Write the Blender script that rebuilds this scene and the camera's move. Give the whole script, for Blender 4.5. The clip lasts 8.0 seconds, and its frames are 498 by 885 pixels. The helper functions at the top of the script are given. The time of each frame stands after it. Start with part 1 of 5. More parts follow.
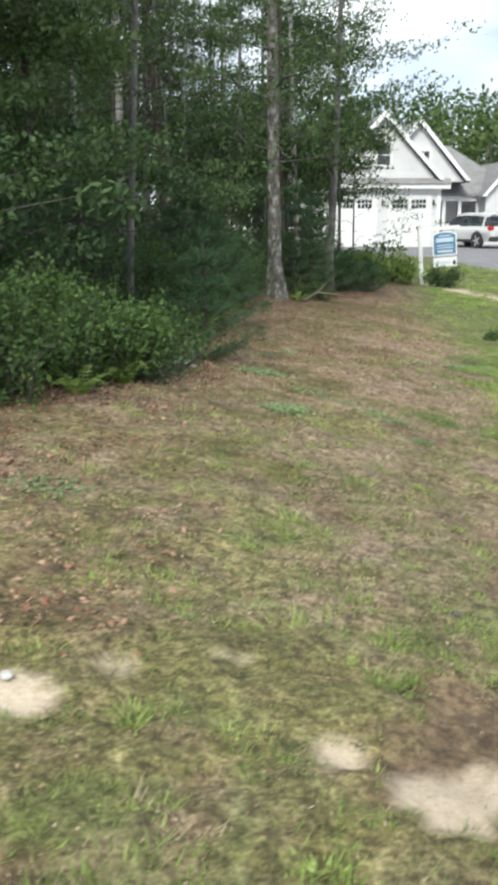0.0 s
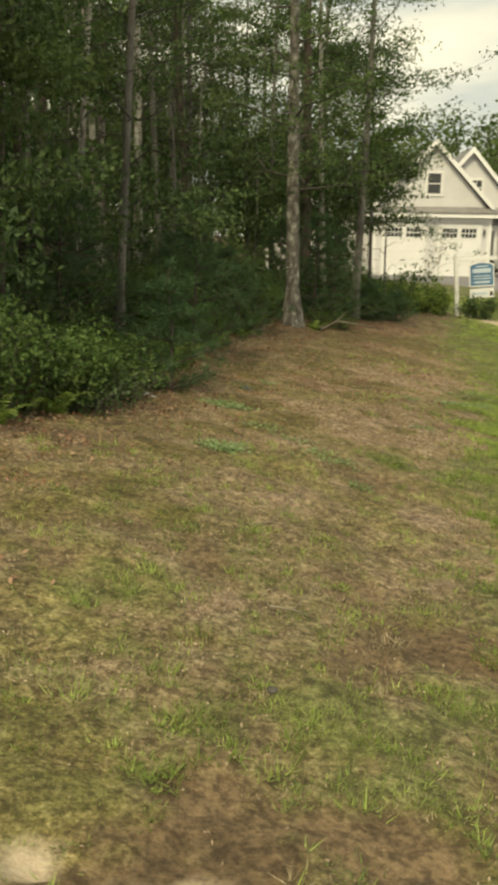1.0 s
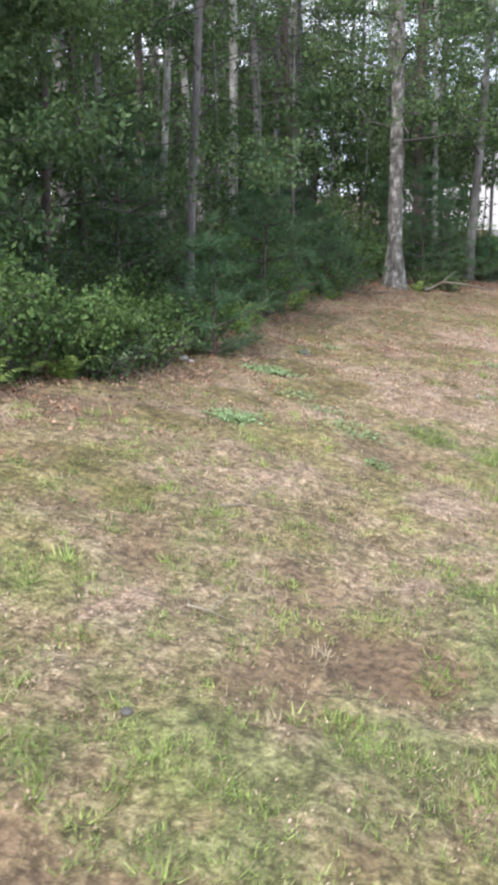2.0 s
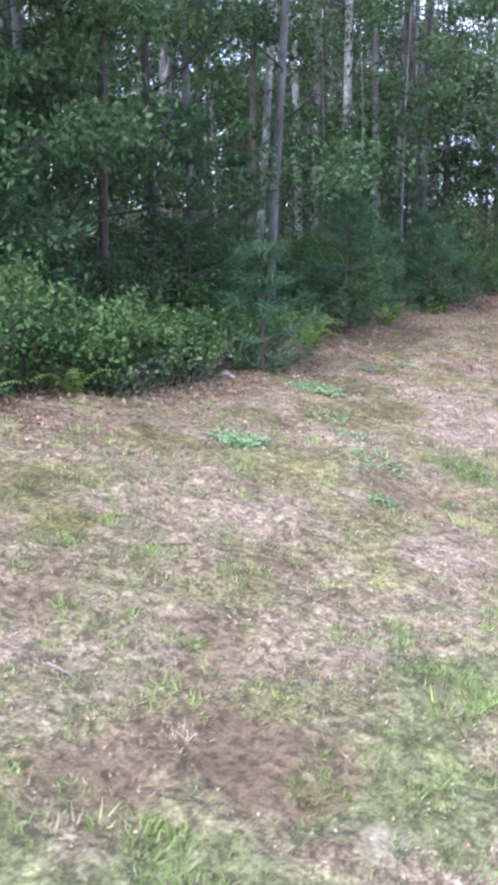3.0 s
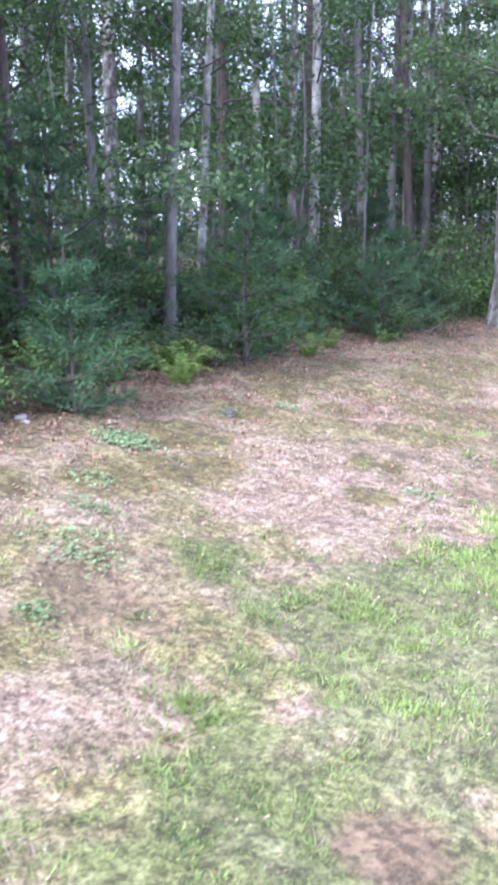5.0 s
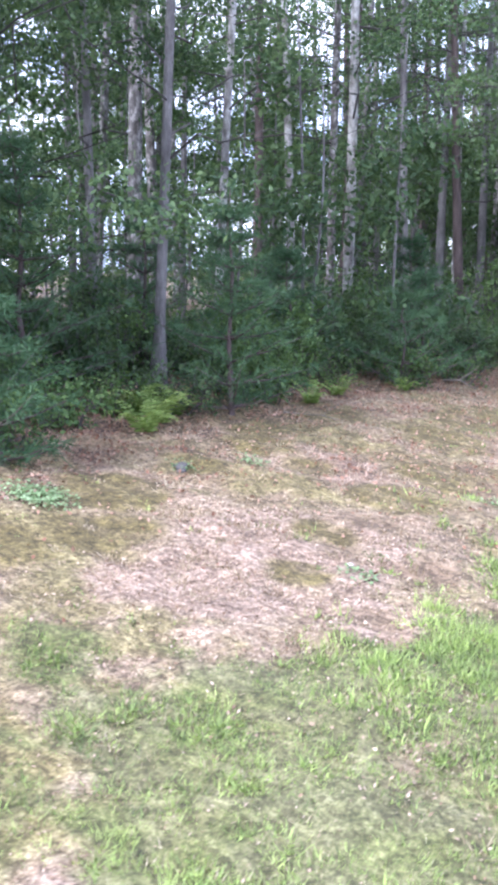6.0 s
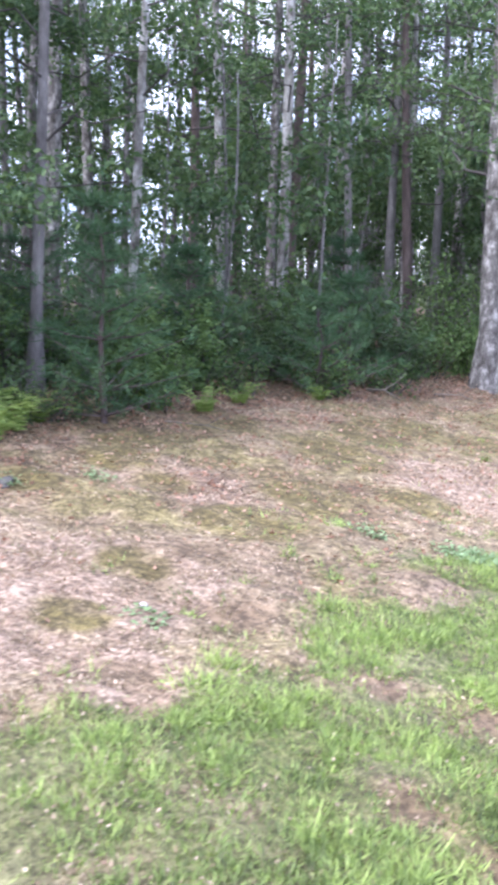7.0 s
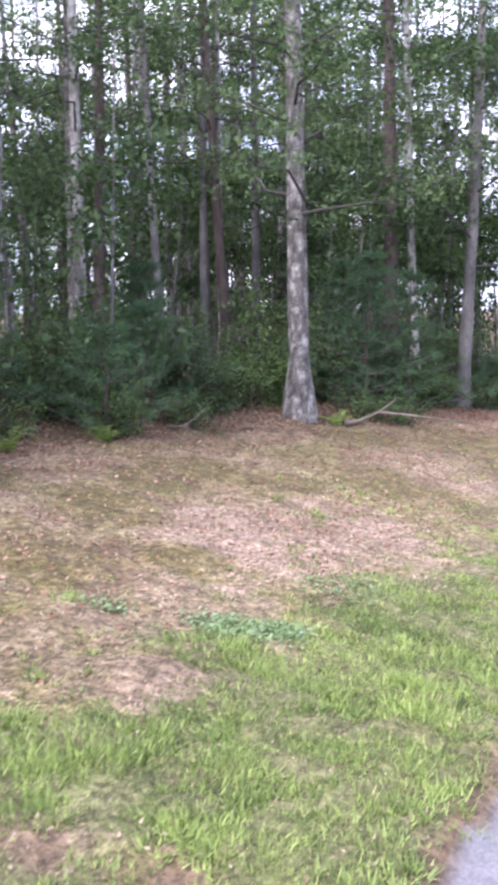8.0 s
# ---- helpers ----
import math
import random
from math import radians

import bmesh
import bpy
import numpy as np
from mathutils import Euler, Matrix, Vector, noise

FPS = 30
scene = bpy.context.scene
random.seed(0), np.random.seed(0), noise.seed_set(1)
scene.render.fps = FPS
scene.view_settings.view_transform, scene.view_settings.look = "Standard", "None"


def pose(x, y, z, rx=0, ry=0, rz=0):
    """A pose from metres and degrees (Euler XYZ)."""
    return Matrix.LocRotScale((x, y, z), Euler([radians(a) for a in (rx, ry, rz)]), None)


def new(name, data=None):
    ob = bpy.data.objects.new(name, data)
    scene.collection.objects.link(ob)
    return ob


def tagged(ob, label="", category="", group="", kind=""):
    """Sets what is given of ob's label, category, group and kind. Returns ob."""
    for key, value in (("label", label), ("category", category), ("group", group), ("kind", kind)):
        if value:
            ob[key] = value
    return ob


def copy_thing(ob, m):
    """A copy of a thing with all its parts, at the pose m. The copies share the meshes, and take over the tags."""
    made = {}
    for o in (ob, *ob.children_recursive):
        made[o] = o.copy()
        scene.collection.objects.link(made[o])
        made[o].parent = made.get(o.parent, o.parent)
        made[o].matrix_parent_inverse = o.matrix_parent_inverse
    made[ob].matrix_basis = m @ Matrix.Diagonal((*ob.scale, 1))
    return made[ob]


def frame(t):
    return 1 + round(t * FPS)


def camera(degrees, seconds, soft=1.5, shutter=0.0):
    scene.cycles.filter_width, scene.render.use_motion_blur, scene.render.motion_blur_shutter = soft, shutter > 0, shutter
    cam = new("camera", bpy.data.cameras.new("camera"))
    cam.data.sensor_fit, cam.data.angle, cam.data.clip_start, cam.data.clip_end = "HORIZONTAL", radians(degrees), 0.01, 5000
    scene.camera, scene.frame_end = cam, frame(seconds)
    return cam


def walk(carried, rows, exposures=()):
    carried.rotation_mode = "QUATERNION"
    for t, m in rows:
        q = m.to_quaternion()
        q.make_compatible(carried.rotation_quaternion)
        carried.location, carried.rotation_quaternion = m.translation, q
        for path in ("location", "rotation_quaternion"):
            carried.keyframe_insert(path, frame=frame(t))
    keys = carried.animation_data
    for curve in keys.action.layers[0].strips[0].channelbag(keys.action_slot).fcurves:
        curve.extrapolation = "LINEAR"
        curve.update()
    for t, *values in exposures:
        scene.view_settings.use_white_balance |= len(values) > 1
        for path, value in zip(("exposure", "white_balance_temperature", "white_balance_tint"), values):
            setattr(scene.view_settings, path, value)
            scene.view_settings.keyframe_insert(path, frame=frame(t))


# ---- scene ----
cam = camera(31.1, 8.0, soft=4.0, shutter=0.25)
METRES, EYE, TILT, LEAN, TURN = 9.0, 1.55, -14.6, 0.0, 0.0
ROWS = [
    (0.0, 0.0, 0.0, 0.0, 0.0, 0.0, -0.0),
    (0.5, 0.0497, 0.0166, 0.0072, -0.63, 2.32, -1.12),
    (1.0, 0.0983, 0.0344, 0.013, 3.67, 1.47, -1.99),
    (2.5, 0.2254, 0.1474, 0.0305, 17.22, -2.05, -4.1),
    (3.0, 0.2649, 0.1898, 0.0396, 22.41, -1.3, -5.31),
    (3.5, 0.3019, 0.2394, 0.0501, 25.62, -2.1, -5.39),
    (4.0, 0.3337, 0.2901, 0.0622, 28.61, -1.69, -6.05),
    (4.5, 0.3689, 0.3476, 0.0744, 27.12, -2.98, -7.83),
    (5.0, 0.3954, 0.4047, 0.088, 27.19, -0.55, -6.31),
    (6.5, 0.4706, 0.5872, 0.1254, 34.08, 1.48, -8.98),
    (7.0, 0.4932, 0.6509, 0.1378, 32.32, 1.86, -9.17),
    (7.5, 0.5078, 0.7173, 0.1522, 27.42, 3.25, -8.81),
    (8.0, 0.521, 0.7806, 0.1672, 24.15, 4.92, -5.55),
]
EXPOSURES = [
    (0.0, 1.12, 6500, 3), (0.3, 0.97, 7700, -2), (0.6, 0.84, 8600, -4), (1.2, 0.60, 10400, -2), (1.75, 1.20, 7800, 8), (2.3, 1.95, 5350, 16), (3.5, 2.00, 5250, 20), (5.2, 2.35, 5250, 23), (6.3, 2.30, 5450, 23),
    (7.4, 2.15, 5600, 23), (8.0, 2.00, 5800, 28),
]
walk(cam, [(t, pose(0, 0, EYE, TILT, LEAN, TURN) @ pose(METRES * x, METRES * y, METRES * z, 90 + pitch, roll, yaw)) for t, x, y, z, yaw, pitch, roll in ROWS], EXPOSURES)

# ---- sky and light: a bright overcast day ----
world = bpy.data.worlds.new("sky")
scene.world = world
world.use_nodes = True
wn = world.node_tree
wn.nodes.clear()
SUN_UP, SUN_TURN = 44.0, 165.0
sky = wn.nodes.new("ShaderNodeTexSky")
sky.sky_type, sky.sun_disc = "NISHITA", False
sky.sun_elevation, sky.sun_rotation = radians(SUN_UP), radians(SUN_TURN)
coord = wn.nodes.new("ShaderNodeTexCoord")
stretch = wn.nodes.new("ShaderNodeMapping")
stretch.inputs["Scale"].default_value = (1.6, 1.6, 5.0)
cloud = wn.nodes.new("ShaderNodeTexNoise")
cloud.inputs["Scale"].default_value, cloud.inputs["Detail"].default_value = 1.7, 5.0
ramp = wn.nodes.new("ShaderNodeValToRGB")
ramp.color_ramp.elements[0].position, ramp.color_ramp.elements[0].color = 0.40, (0.46, 0.53, 0.68, 1)
ramp.color_ramp.elements[1].position, ramp.color_ramp.elements[1].color = 0.64, (0.98, 0.98, 1.0, 1)
dim = wn.nodes.new("ShaderNodeVectorMath")
dim.operation = "SCALE"
dim.inputs["Scale"].default_value = 0.10
veil = wn.nodes.new("ShaderNodeMix")
veil.data_type = "RGBA"
veil.inputs["Factor"].default_value = 0.88
back = wn.nodes.new("ShaderNodeBackground")
back.inputs["Strength"].default_value = 0.80
wout = wn.nodes.new("ShaderNodeOutputWorld")
wn.links.new(coord.outputs["Generated"], stretch.inputs["Vector"])
wn.links.new(stretch.outputs["Vector"], cloud.inputs["Vector"])
wn.links.new(cloud.outputs["Fac"], ramp.inputs["Fac"])
wn.links.new(sky.outputs["Color"], dim.inputs[0])
wn.links.new(dim.outputs["Vector"], veil.inputs["A"])
wn.links.new(ramp.outputs["Color"], veil.inputs["B"])
wn.links.new(veil.outputs["Result"], back.inputs["Color"])
wn.links.new(back.outputs["Background"], wout.inputs["Surface"])

sun_data = bpy.data.lights.new("sun", "SUN")
sun_data.energy, sun_data.angle, sun_data.color = 1.9, radians(18), (1.0, 0.96, 0.9)
sun = new("sun", sun_data)
sun.matrix_world = pose(0, 0, 40, 90 - SUN_UP, 0, SUN_TURN - 180)


# ---- materials ----
def base_material(name, rough=0.8, metal=0.0):
    mat = bpy.data.materials.new(name)
    mat.use_nodes = True
    nt = mat.node_tree
    bsdf = nt.nodes["Principled BSDF"]
    bsdf.inputs["Roughness"].default_value, bsdf.inputs["Metallic"].default_value = rough, metal
    return mat, nt, bsdf


def noise_node(nt, scale, detail=4.0, rough=0.55, stretch=None):
    """A noise texture in object coordinates, in metres."""
    tc = nt.nodes.new("ShaderNodeTexCoord")
    n = nt.nodes.new("ShaderNodeTexNoise")
    n.inputs["Scale"].default_value, n.inputs["Detail"].default_value, n.inputs["Roughness"].default_value = scale, detail, rough
    src = tc.outputs["Object"]
    if stretch:
        mp = nt.nodes.new("ShaderNodeMapping")
        mp.inputs["Scale"].default_value = stretch
        nt.links.new(src, mp.inputs["Vector"])
        src = mp.outputs["Vector"]
    nt.links.new(src, n.inputs["Vector"])
    return n


def ramp_node(nt, fac, stops):
    r = nt.nodes.new("ShaderNodeValToRGB")
    els = r.color_ramp.elements
    while len(els) < len(stops):
        els.new(0.5)
    for e, (p, c) in zip(els, stops):
        e.position, e.color = p, (*c, 1)
    nt.links.new(fac, r.inputs["Fac"])
    return r


def mix_node(nt, fac, a, b, blend="MIX"):
    m = nt.nodes.new("ShaderNodeMix")
    m.data_type, m.blend_type = "RGBA", blend
    for sock, v in ((m.inputs["Factor"], fac), (m.inputs["A"], a), (m.inputs["B"], b)):
        if isinstance(v, (int, float)):
            sock.default_value = v
        elif isinstance(v, tuple):
            sock.default_value = (*v, 1)
        else:
            nt.links.new(v, sock)
    return m.outputs["Result"]


def bump_node(nt, bsdf, height, strength=0.4, distance=0.01):
    b = nt.nodes.new("ShaderNodeBump")
    b.inputs["Strength"].default_value, b.inputs["Distance"].default_value = strength, distance
    nt.links.new(height, b.inputs["Height"])
    nt.links.new(b.outputs["Normal"], bsdf.inputs["Normal"])


def rough_material(name, stops, scale, fine=60.0, rough=0.85, bump=0.4, distance=0.01, stretch=None, metal=0.0):
    """Two scales of variation: broad tone and fine grain, with relief."""
    mat, nt, bsdf = base_material(name, rough, metal)
    broad, grain = noise_node(nt, scale, 5.0, 0.6, stretch), noise_node(nt, fine, 3.0, 0.6, stretch)
    col = ramp_node(nt, broad.outputs["Fac"], stops).outputs["Color"]
    tint = ramp_node(nt, grain.outputs["Fac"], [(0.3, (0.72, 0.72, 0.72)), (0.7, (1.0, 1.0, 1.0))]).outputs["Color"]
    nt.links.new(mix_node(nt, 1.0, col, tint, "MULTIPLY"), bsdf.inputs["Base Color"])
    if bump:
        bump_node(nt, bsdf, grain.outputs["Fac"], bump, distance)
    return mat


def leaf_material(name, dark, mid, light, through_light=0.3, rough=0.55, per_thing=0.25, by_tone=False):
    """Leaves or blades: tone by island, by thing and by place."""
    mat, nt, bsdf = base_material(name, rough)
    bsdf.inputs["Specular IOR Level"].default_value = 0.16
    geo = nt.nodes.new("ShaderNodeNewGeometry")
    info = nt.nodes.new("ShaderNodeObjectInfo")
    broad = noise_node(nt, 0.9, 3.0)
    a = nt.nodes.new("ShaderNodeMath")
    a.operation = "MULTIPLY_ADD"
    a.inputs[1].default_value, a.inputs[2].default_value = 0.5, -0.12
    nt.links.new(geo.outputs["Random Per Island"], a.inputs[0])
    b = nt.nodes.new("ShaderNodeMath")
    b.operation = "MULTIPLY_ADD"
    b.inputs[1].default_value = per_thing
    nt.links.new(info.outputs["Random"], b.inputs[0])
    nt.links.new(a.outputs[0], b.inputs[2])
    c = nt.nodes.new("ShaderNodeMath")
    c.operation = "MULTIPLY_ADD"
    c.inputs[1].default_value = 0.7
    tone = broad.outputs["Fac"]
    if by_tone:
        held = nt.nodes.new("ShaderNodeAttribute")
        held.attribute_name = "tone"
        tone = held.outputs["Fac"]
    nt.links.new(tone, c.inputs[0])
    nt.links.new(b.outputs[0], c.inputs[2])
    col = ramp_node(nt, c.outputs[0], [(0.1, dark), (0.5, mid), (0.95, light)]).outputs["Color"]
    nt.links.new(col, bsdf.inputs["Base Color"])
    tr = nt.nodes.new("ShaderNodeBsdfTranslucent")
    nt.links.new(mix_node(nt, 1.0, col, (1.0, 1.1, 0.6), "MULTIPLY"), tr.inputs["Color"])
    ms = nt.nodes.new("ShaderNodeMixShader")
    ms.inputs["Fac"].default_value = through_light
    nt.links.new(bsdf.outputs["BSDF"], ms.inputs[1])
    nt.links.new(tr.outputs["BSDF"], ms.inputs[2])
    nt.links.new(ms.outputs["Shader"], nt.nodes["Material Output"].inputs["Surface"])
    return mat


OAK_LEAF = leaf_material("oak_leaf", (0.028, 0.052, 0.026), (0.060, 0.102, 0.046), (0.14, 0.20, 0.085), 0.32, 0.6)
SHRUB_LEAF = leaf_material("shrub_leaf", (0.03, 0.062, 0.024), (0.075, 0.13, 0.044), (0.17, 0.25, 0.085), 0.3, 0.7)
PINE_NEEDLE = leaf_material("pine_needle", (0.025, 0.058, 0.028), (0.048, 0.098, 0.046), (0.10, 0.17, 0.08), 0.15)
LAWN_BLADE = leaf_material("lawn_blade", (0.105, 0.125, 0.066), (0.225, 0.30, 0.098), (0.46, 0.56, 0.185), 0.3, 0.6, 0.0, True)
DRY_BLADE = leaf_material("dry_blade", (0.12, 0.09, 0.05), (0.30, 0.24, 0.15), (0.52, 0.445, 0.325), 0.2, 0.8, 0.0, True)
DRY_BIT = leaf_material("dry_bit", (0.06, 0.038, 0.025), (0.24, 0.165, 0.11), (0.50, 0.40, 0.30), 0.1, 0.85)
DEAD_LEAF = leaf_material("dead_leaf", (0.10, 0.045, 0.03), (0.24, 0.13, 0.085), (0.48, 0.33, 0.24), 0.1, 0.85)
WEED_LEAF = leaf_material("weed_leaf", (0.09, 0.14, 0.065), (0.17, 0.25, 0.115), (0.30, 0.40, 0.21), 0.25)
FERN_LEAF = leaf_material("fern_leaf", (0.09, 0.14, 0.035), (0.18, 0.26, 0.07), (0.32, 0.40, 0.13), 0.35)
# Paler than oak_leaf: sunlight and distance haze are mixed into the leaf colour.
HAZY_FAR_LEAF = leaf_material("hazy_far_leaf", (0.05, 0.082, 0.032), (0.085, 0.13, 0.046), (0.145, 0.20, 0.072), 0.25)
OAK_BARK = rough_material("oak_bark", [(0.3, (0.085, 0.078, 0.072)), (0.55, (0.19, 0.18, 0.17)), (0.75, (0.34, 0.33, 0.31))], 6.0, 40.0, 0.95, 1.0, 0.03, (1, 1, 0.35))
PALE_BARK = rough_material("pale_bark", [(0.36, (0.07, 0.062, 0.054)), (0.52, (0.17, 0.16, 0.145)), (0.68, (0.46, 0.44, 0.41))], 10.0, 40.0, 0.95, 1.0, 0.03, (1, 1, 0.55))
LICHEN_BARK = rough_material("lichen_bark", [(0.34, (0.13, 0.115, 0.10)), (0.5, (0.30, 0.29, 0.26)), (0.66, (0.56, 0.55, 0.51))], 9.0, 40.0, 0.95, 1.0, 0.03, (1, 1, 0.55))
PINE_BARK = rough_material("pine_bark", [(0.3, (0.05, 0.038, 0.034)), (0.55, (0.12, 0.09, 0.08)), (0.75, (0.20, 0.16, 0.14))], 5.0, 30.0, 0.95, 1.0, 0.03, (1, 1, 0.3))
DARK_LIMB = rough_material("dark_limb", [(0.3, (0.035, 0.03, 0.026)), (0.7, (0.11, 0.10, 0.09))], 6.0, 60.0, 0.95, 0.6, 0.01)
TWIG = rough_material("twig", [(0.3, (0.10, 0.08, 0.06)), (0.7, (0.30, 0.26, 0.20))], 6.0, 80.0, 0.9, 0.5, 0.004)


# ---- mesh helpers ----
def part(name, bm, material, parent=None, label=""):
    me = bpy.data.meshes.new(name)
    bm.to_mesh(me)
    bm.free()
    me.materials.append(material)
    ob = new(name, me)
    ob.parent = parent
    return tagged(ob, label)


def mesh_part(name, verts, faces, material, parent=None, label="", smooth=False):
    me = bpy.data.meshes.new(name)
    me.from_pydata(verts, [], faces)
    me.materials.append(material)
    if smooth:
        me.polygons.foreach_set("use_smooth", [True] * len(me.polygons))
    me.update()
    ob = new(name, me)
    ob.parent = parent
    return tagged(ob, label)


def soup_part(name, verts, size, material, parent=None, label=""):
    """A mesh of loose polygons of `size` corners each, from an array of corners (n, size, 3)."""
    n = len(verts)
    me = bpy.data.meshes.new(name)
    me.vertices.add(n * size)
    me.vertices.foreach_set("co", np.ascontiguousarray(verts, dtype=np.float32).ravel())
    me.loops.add(n * size)
    me.loops.foreach_set("vertex_index", np.arange(n * size, dtype=np.int32))
    me.polygons.add(n)
    me.polygons.foreach_set("loop_start", np.arange(0, n * size, size, dtype=np.int32))
    me.materials.append(material)
    me.update(calc_edges=True)
    me.validate()
    ob = new(name, me)
    ob.parent = parent
    return tagged(ob, label)


def add_box(bm, x0, x1, y0, y1, z0, z1, bevel=0.0):
    m = Matrix.Translation(((x0 + x1) / 2, (y0 + y1) / 2, (z0 + z1) / 2)) @ Matrix.Diagonal((x1 - x0, y1 - y0, z1 - z0, 1))
    made = bmesh.ops.create_cube(bm, size=1.0, matrix=m)["verts"]
    if bevel:
        edges = list({e for v in made for e in v.link_edges})
        bmesh.ops.bevel(bm, geom=edges, offset=bevel, segments=2, affect="EDGES", profile=0.5)
    return bm


def box(x0, x1, y0, y1, z0, z1, bevel=0.0):
    return add_box(bmesh.new(), x0, x1, y0, y1, z0, z1, bevel)


def prism(points, y0, y1):
    """A polygon in x and z, drawn out along y."""
    bm = bmesh.new()
    a = [bm.verts.new((x, y0, z)) for x, z in points]
    b = [bm.verts.new((x, y1, z)) for x, z in points]
    n = len(points)
    bm.faces.new(a)
    bm.faces.new(b[::-1])
    for i in range(n):
        bm.faces.new((a[i], b[i], b[(i + 1) % n], a[(i + 1) % n]))
    bmesh.ops.recalc_face_normals(bm, faces=bm.faces)
    return bm


def tube(verts, faces, path, radii, sides=7, wobble=0.0, rng=None):
    """Adds a tapered tube along a path to lists of verts and faces."""
    path = [Vector(p) for p in path]
    start = len(verts)
    for i, p in enumerate(path):
        d = (path[min(i + 1, len(path) - 1)] - path[max(i - 1, 0)]).normalized()
        u = d.cross(Vector((0.3, 1, 0.1))).normalized()
        v = d.cross(u)
        for k in range(sides):
            a = 2 * math.pi * k / sides
            r = radii[i] * (1 + (wobble * (rng.random() - 0.5) if rng else 0))
            verts.append(p + u * (r * math.cos(a)) + v * (r * math.sin(a)))
    for i in range(len(path) - 1):
        for k in range(sides):
            a, b = start + i * sides + k, start + i * sides + (k + 1) % sides
            faces.append((a, b, b + sides, a + sides))
    faces.append(tuple(start + (len(path) - 1) * sides + k for k in range(sides)))


def leaf_quads(centres, length, width, gen, droop=0.3, loose=0.45):
    """Folded leaf shapes (rhombs) of random turn at the given centres: an array (n, 4, 3)."""
    n = len(centres)
    ang = gen.uniform(0, 2 * np.pi, n)
    tip = gen.normal(-droop, loose, n)
    d = np.stack([np.cos(ang) * np.cos(tip), np.sin(ang) * np.cos(tip), np.sin(tip)], 1)
    side = np.cross(d, gen.normal(0, loose, (n, 3)) + np.array([0, 0, 1.0]))
    side /= np.linalg.norm(side, axis=1, keepdims=True) + 1e-9
    ln = (length * gen.uniform(0.6, 1.3, n))[:, None]
    wd = (width * gen.uniform(0.6, 1.3, n))[:, None]
    mid = centres + d * ln * 0.55
    return np.stack([centres, mid + side * wd / 2, centres + d * ln, mid - side * wd / 2], 1)


# ---- the lie of the land ----
def soft_low(x, low, k):
    return low + np.logaddexp(0, (x - low) * k) / k


def land(x, y):
    """Height of the ground: a bank that falls from the wood to the road."""
    x, y = np.asarray(x, dtype=float), np.asarray(y, dtype=float)
    u = 7 - (soft_low(7 - soft_low(x, -1.5, 2.0), 0, 1.5))
    q = np.tanh(y / 10 - 1)
    near = 0.0401 - 0.1648 * u + 0.0055 * u * u + 0.2959 * q + 0.1331 * q * q - 0.008 * u * q - 0.2734 * np.tanh(2 * (y / 10 - 1))
    s = np.clip((y - 27) / 15, 0, 1)
    s = s * s * (3 - 2 * s)
    near = near - 0.11 * np.exp(-(((y - 19) / 4.0) ** 2))
    return near * (1 - s) - 0.3 * s


def lattice(ix, iy, seed):
    h = np.sin(ix * 127.1 + iy * 311.7 + seed * 74.7) * 43758.5453
    return h - np.floor(h)


def value_noise(x, y, scale, seed=0, octaves=3):
    out, amp, total = 0.0, 1.0, 0.0
    for o in range(octaves):
        px, py = x * scale * 2 ** o, y * scale * 2 ** o
        ix, iy = np.floor(px), np.floor(py)
        fx, fy = px - ix, py - iy
        fx, fy = fx * fx * (3 - 2 * fx), fy * fy * (3 - 2 * fy)
        a = lattice(ix, iy, seed + o) * (1 - fx) + lattice(ix + 1, iy, seed + o) * fx
        b = lattice(ix, iy + 1, seed + o) * (1 - fx) + lattice(ix + 1, iy + 1, seed + o) * fx
        out = out + amp * (a * (1 - fy) + b * fy)
        total += amp
        amp *= 0.5
    return out / total


def lawn_edge(y):
    return np.interp(y, [-5, 3, 6, 8, 10, 12, 14, 20, 24, 30], [2.6, 2.2, 2.0, 2.25, 2.7, 3.2, 3.55, 3.7, 4.6, 5.2])


def wood_edge(y):
    return np.interp(y, [0, 5.4, 6, 8, 9, 11.5, 13, 14.5, 16, 18, 20, 21.5, 30], [-3.2, -1.45, -1.0, -0.7, -0.55, -0.8, -0.75, -0.35, 0.2, 0.8, 2.0, 3.2, 4.2])


def road_edge(y):
    return 4.17 + 0.065 * (y - 10) + 0.6 * np.clip(y - 11, 0, None) ** 2


# x, y, radius, strength
GREEN_NEAR = [(0.58, 2.85, 0.22, 1.0), (0.54, 2.6, 0.12, 1.0), (-0.35, 1.64, 0.35, 1.0), (-0.15, 2.2, 0.2, 0.7), (0.25, 3.0, 0.25, 0.7), (1.05, 2.95, 0.35, 1.0), (1.1, 3.3, 0.25, 0.9), (0.89, 3.0, 0.2, 0.9),
              (1.52, 3.3, 0.35, 1.0), (1.8, 3.85, 0.25, 0.9), (0.1, 3.6, 0.3, 0.6), (1.74, 3.79, 0.22, 1.0), (0.55, 3.83, 0.2, 0.7), (1.15, 2.8, 0.25, 0.9)]
GREEN_MIDDLE = [(2.09, 6.05, 0.28, 1.0), (2.34, 7.1, 0.4, 1.0), (1.45, 7.2, 0.3, 0.8), (-0.45, 4.45, 0.35, 0.7), (-1.05, 5.0, 0.3, 0.6), (1.0, 6.8, 0.4, 0.6), (1.97, 4.02, 0.28, 1.0), (1.87, 4.71, 0.28, 0.8),
                (2.38, 7.49, 0.4, 1.0), (2.75, 6.64, 0.4, 1.0), (2.57, 8.0, 0.3, 1.0), (1.55, 7.07, 0.22, 1.0), (2.58, 8.18, 0.2, 0.9)]
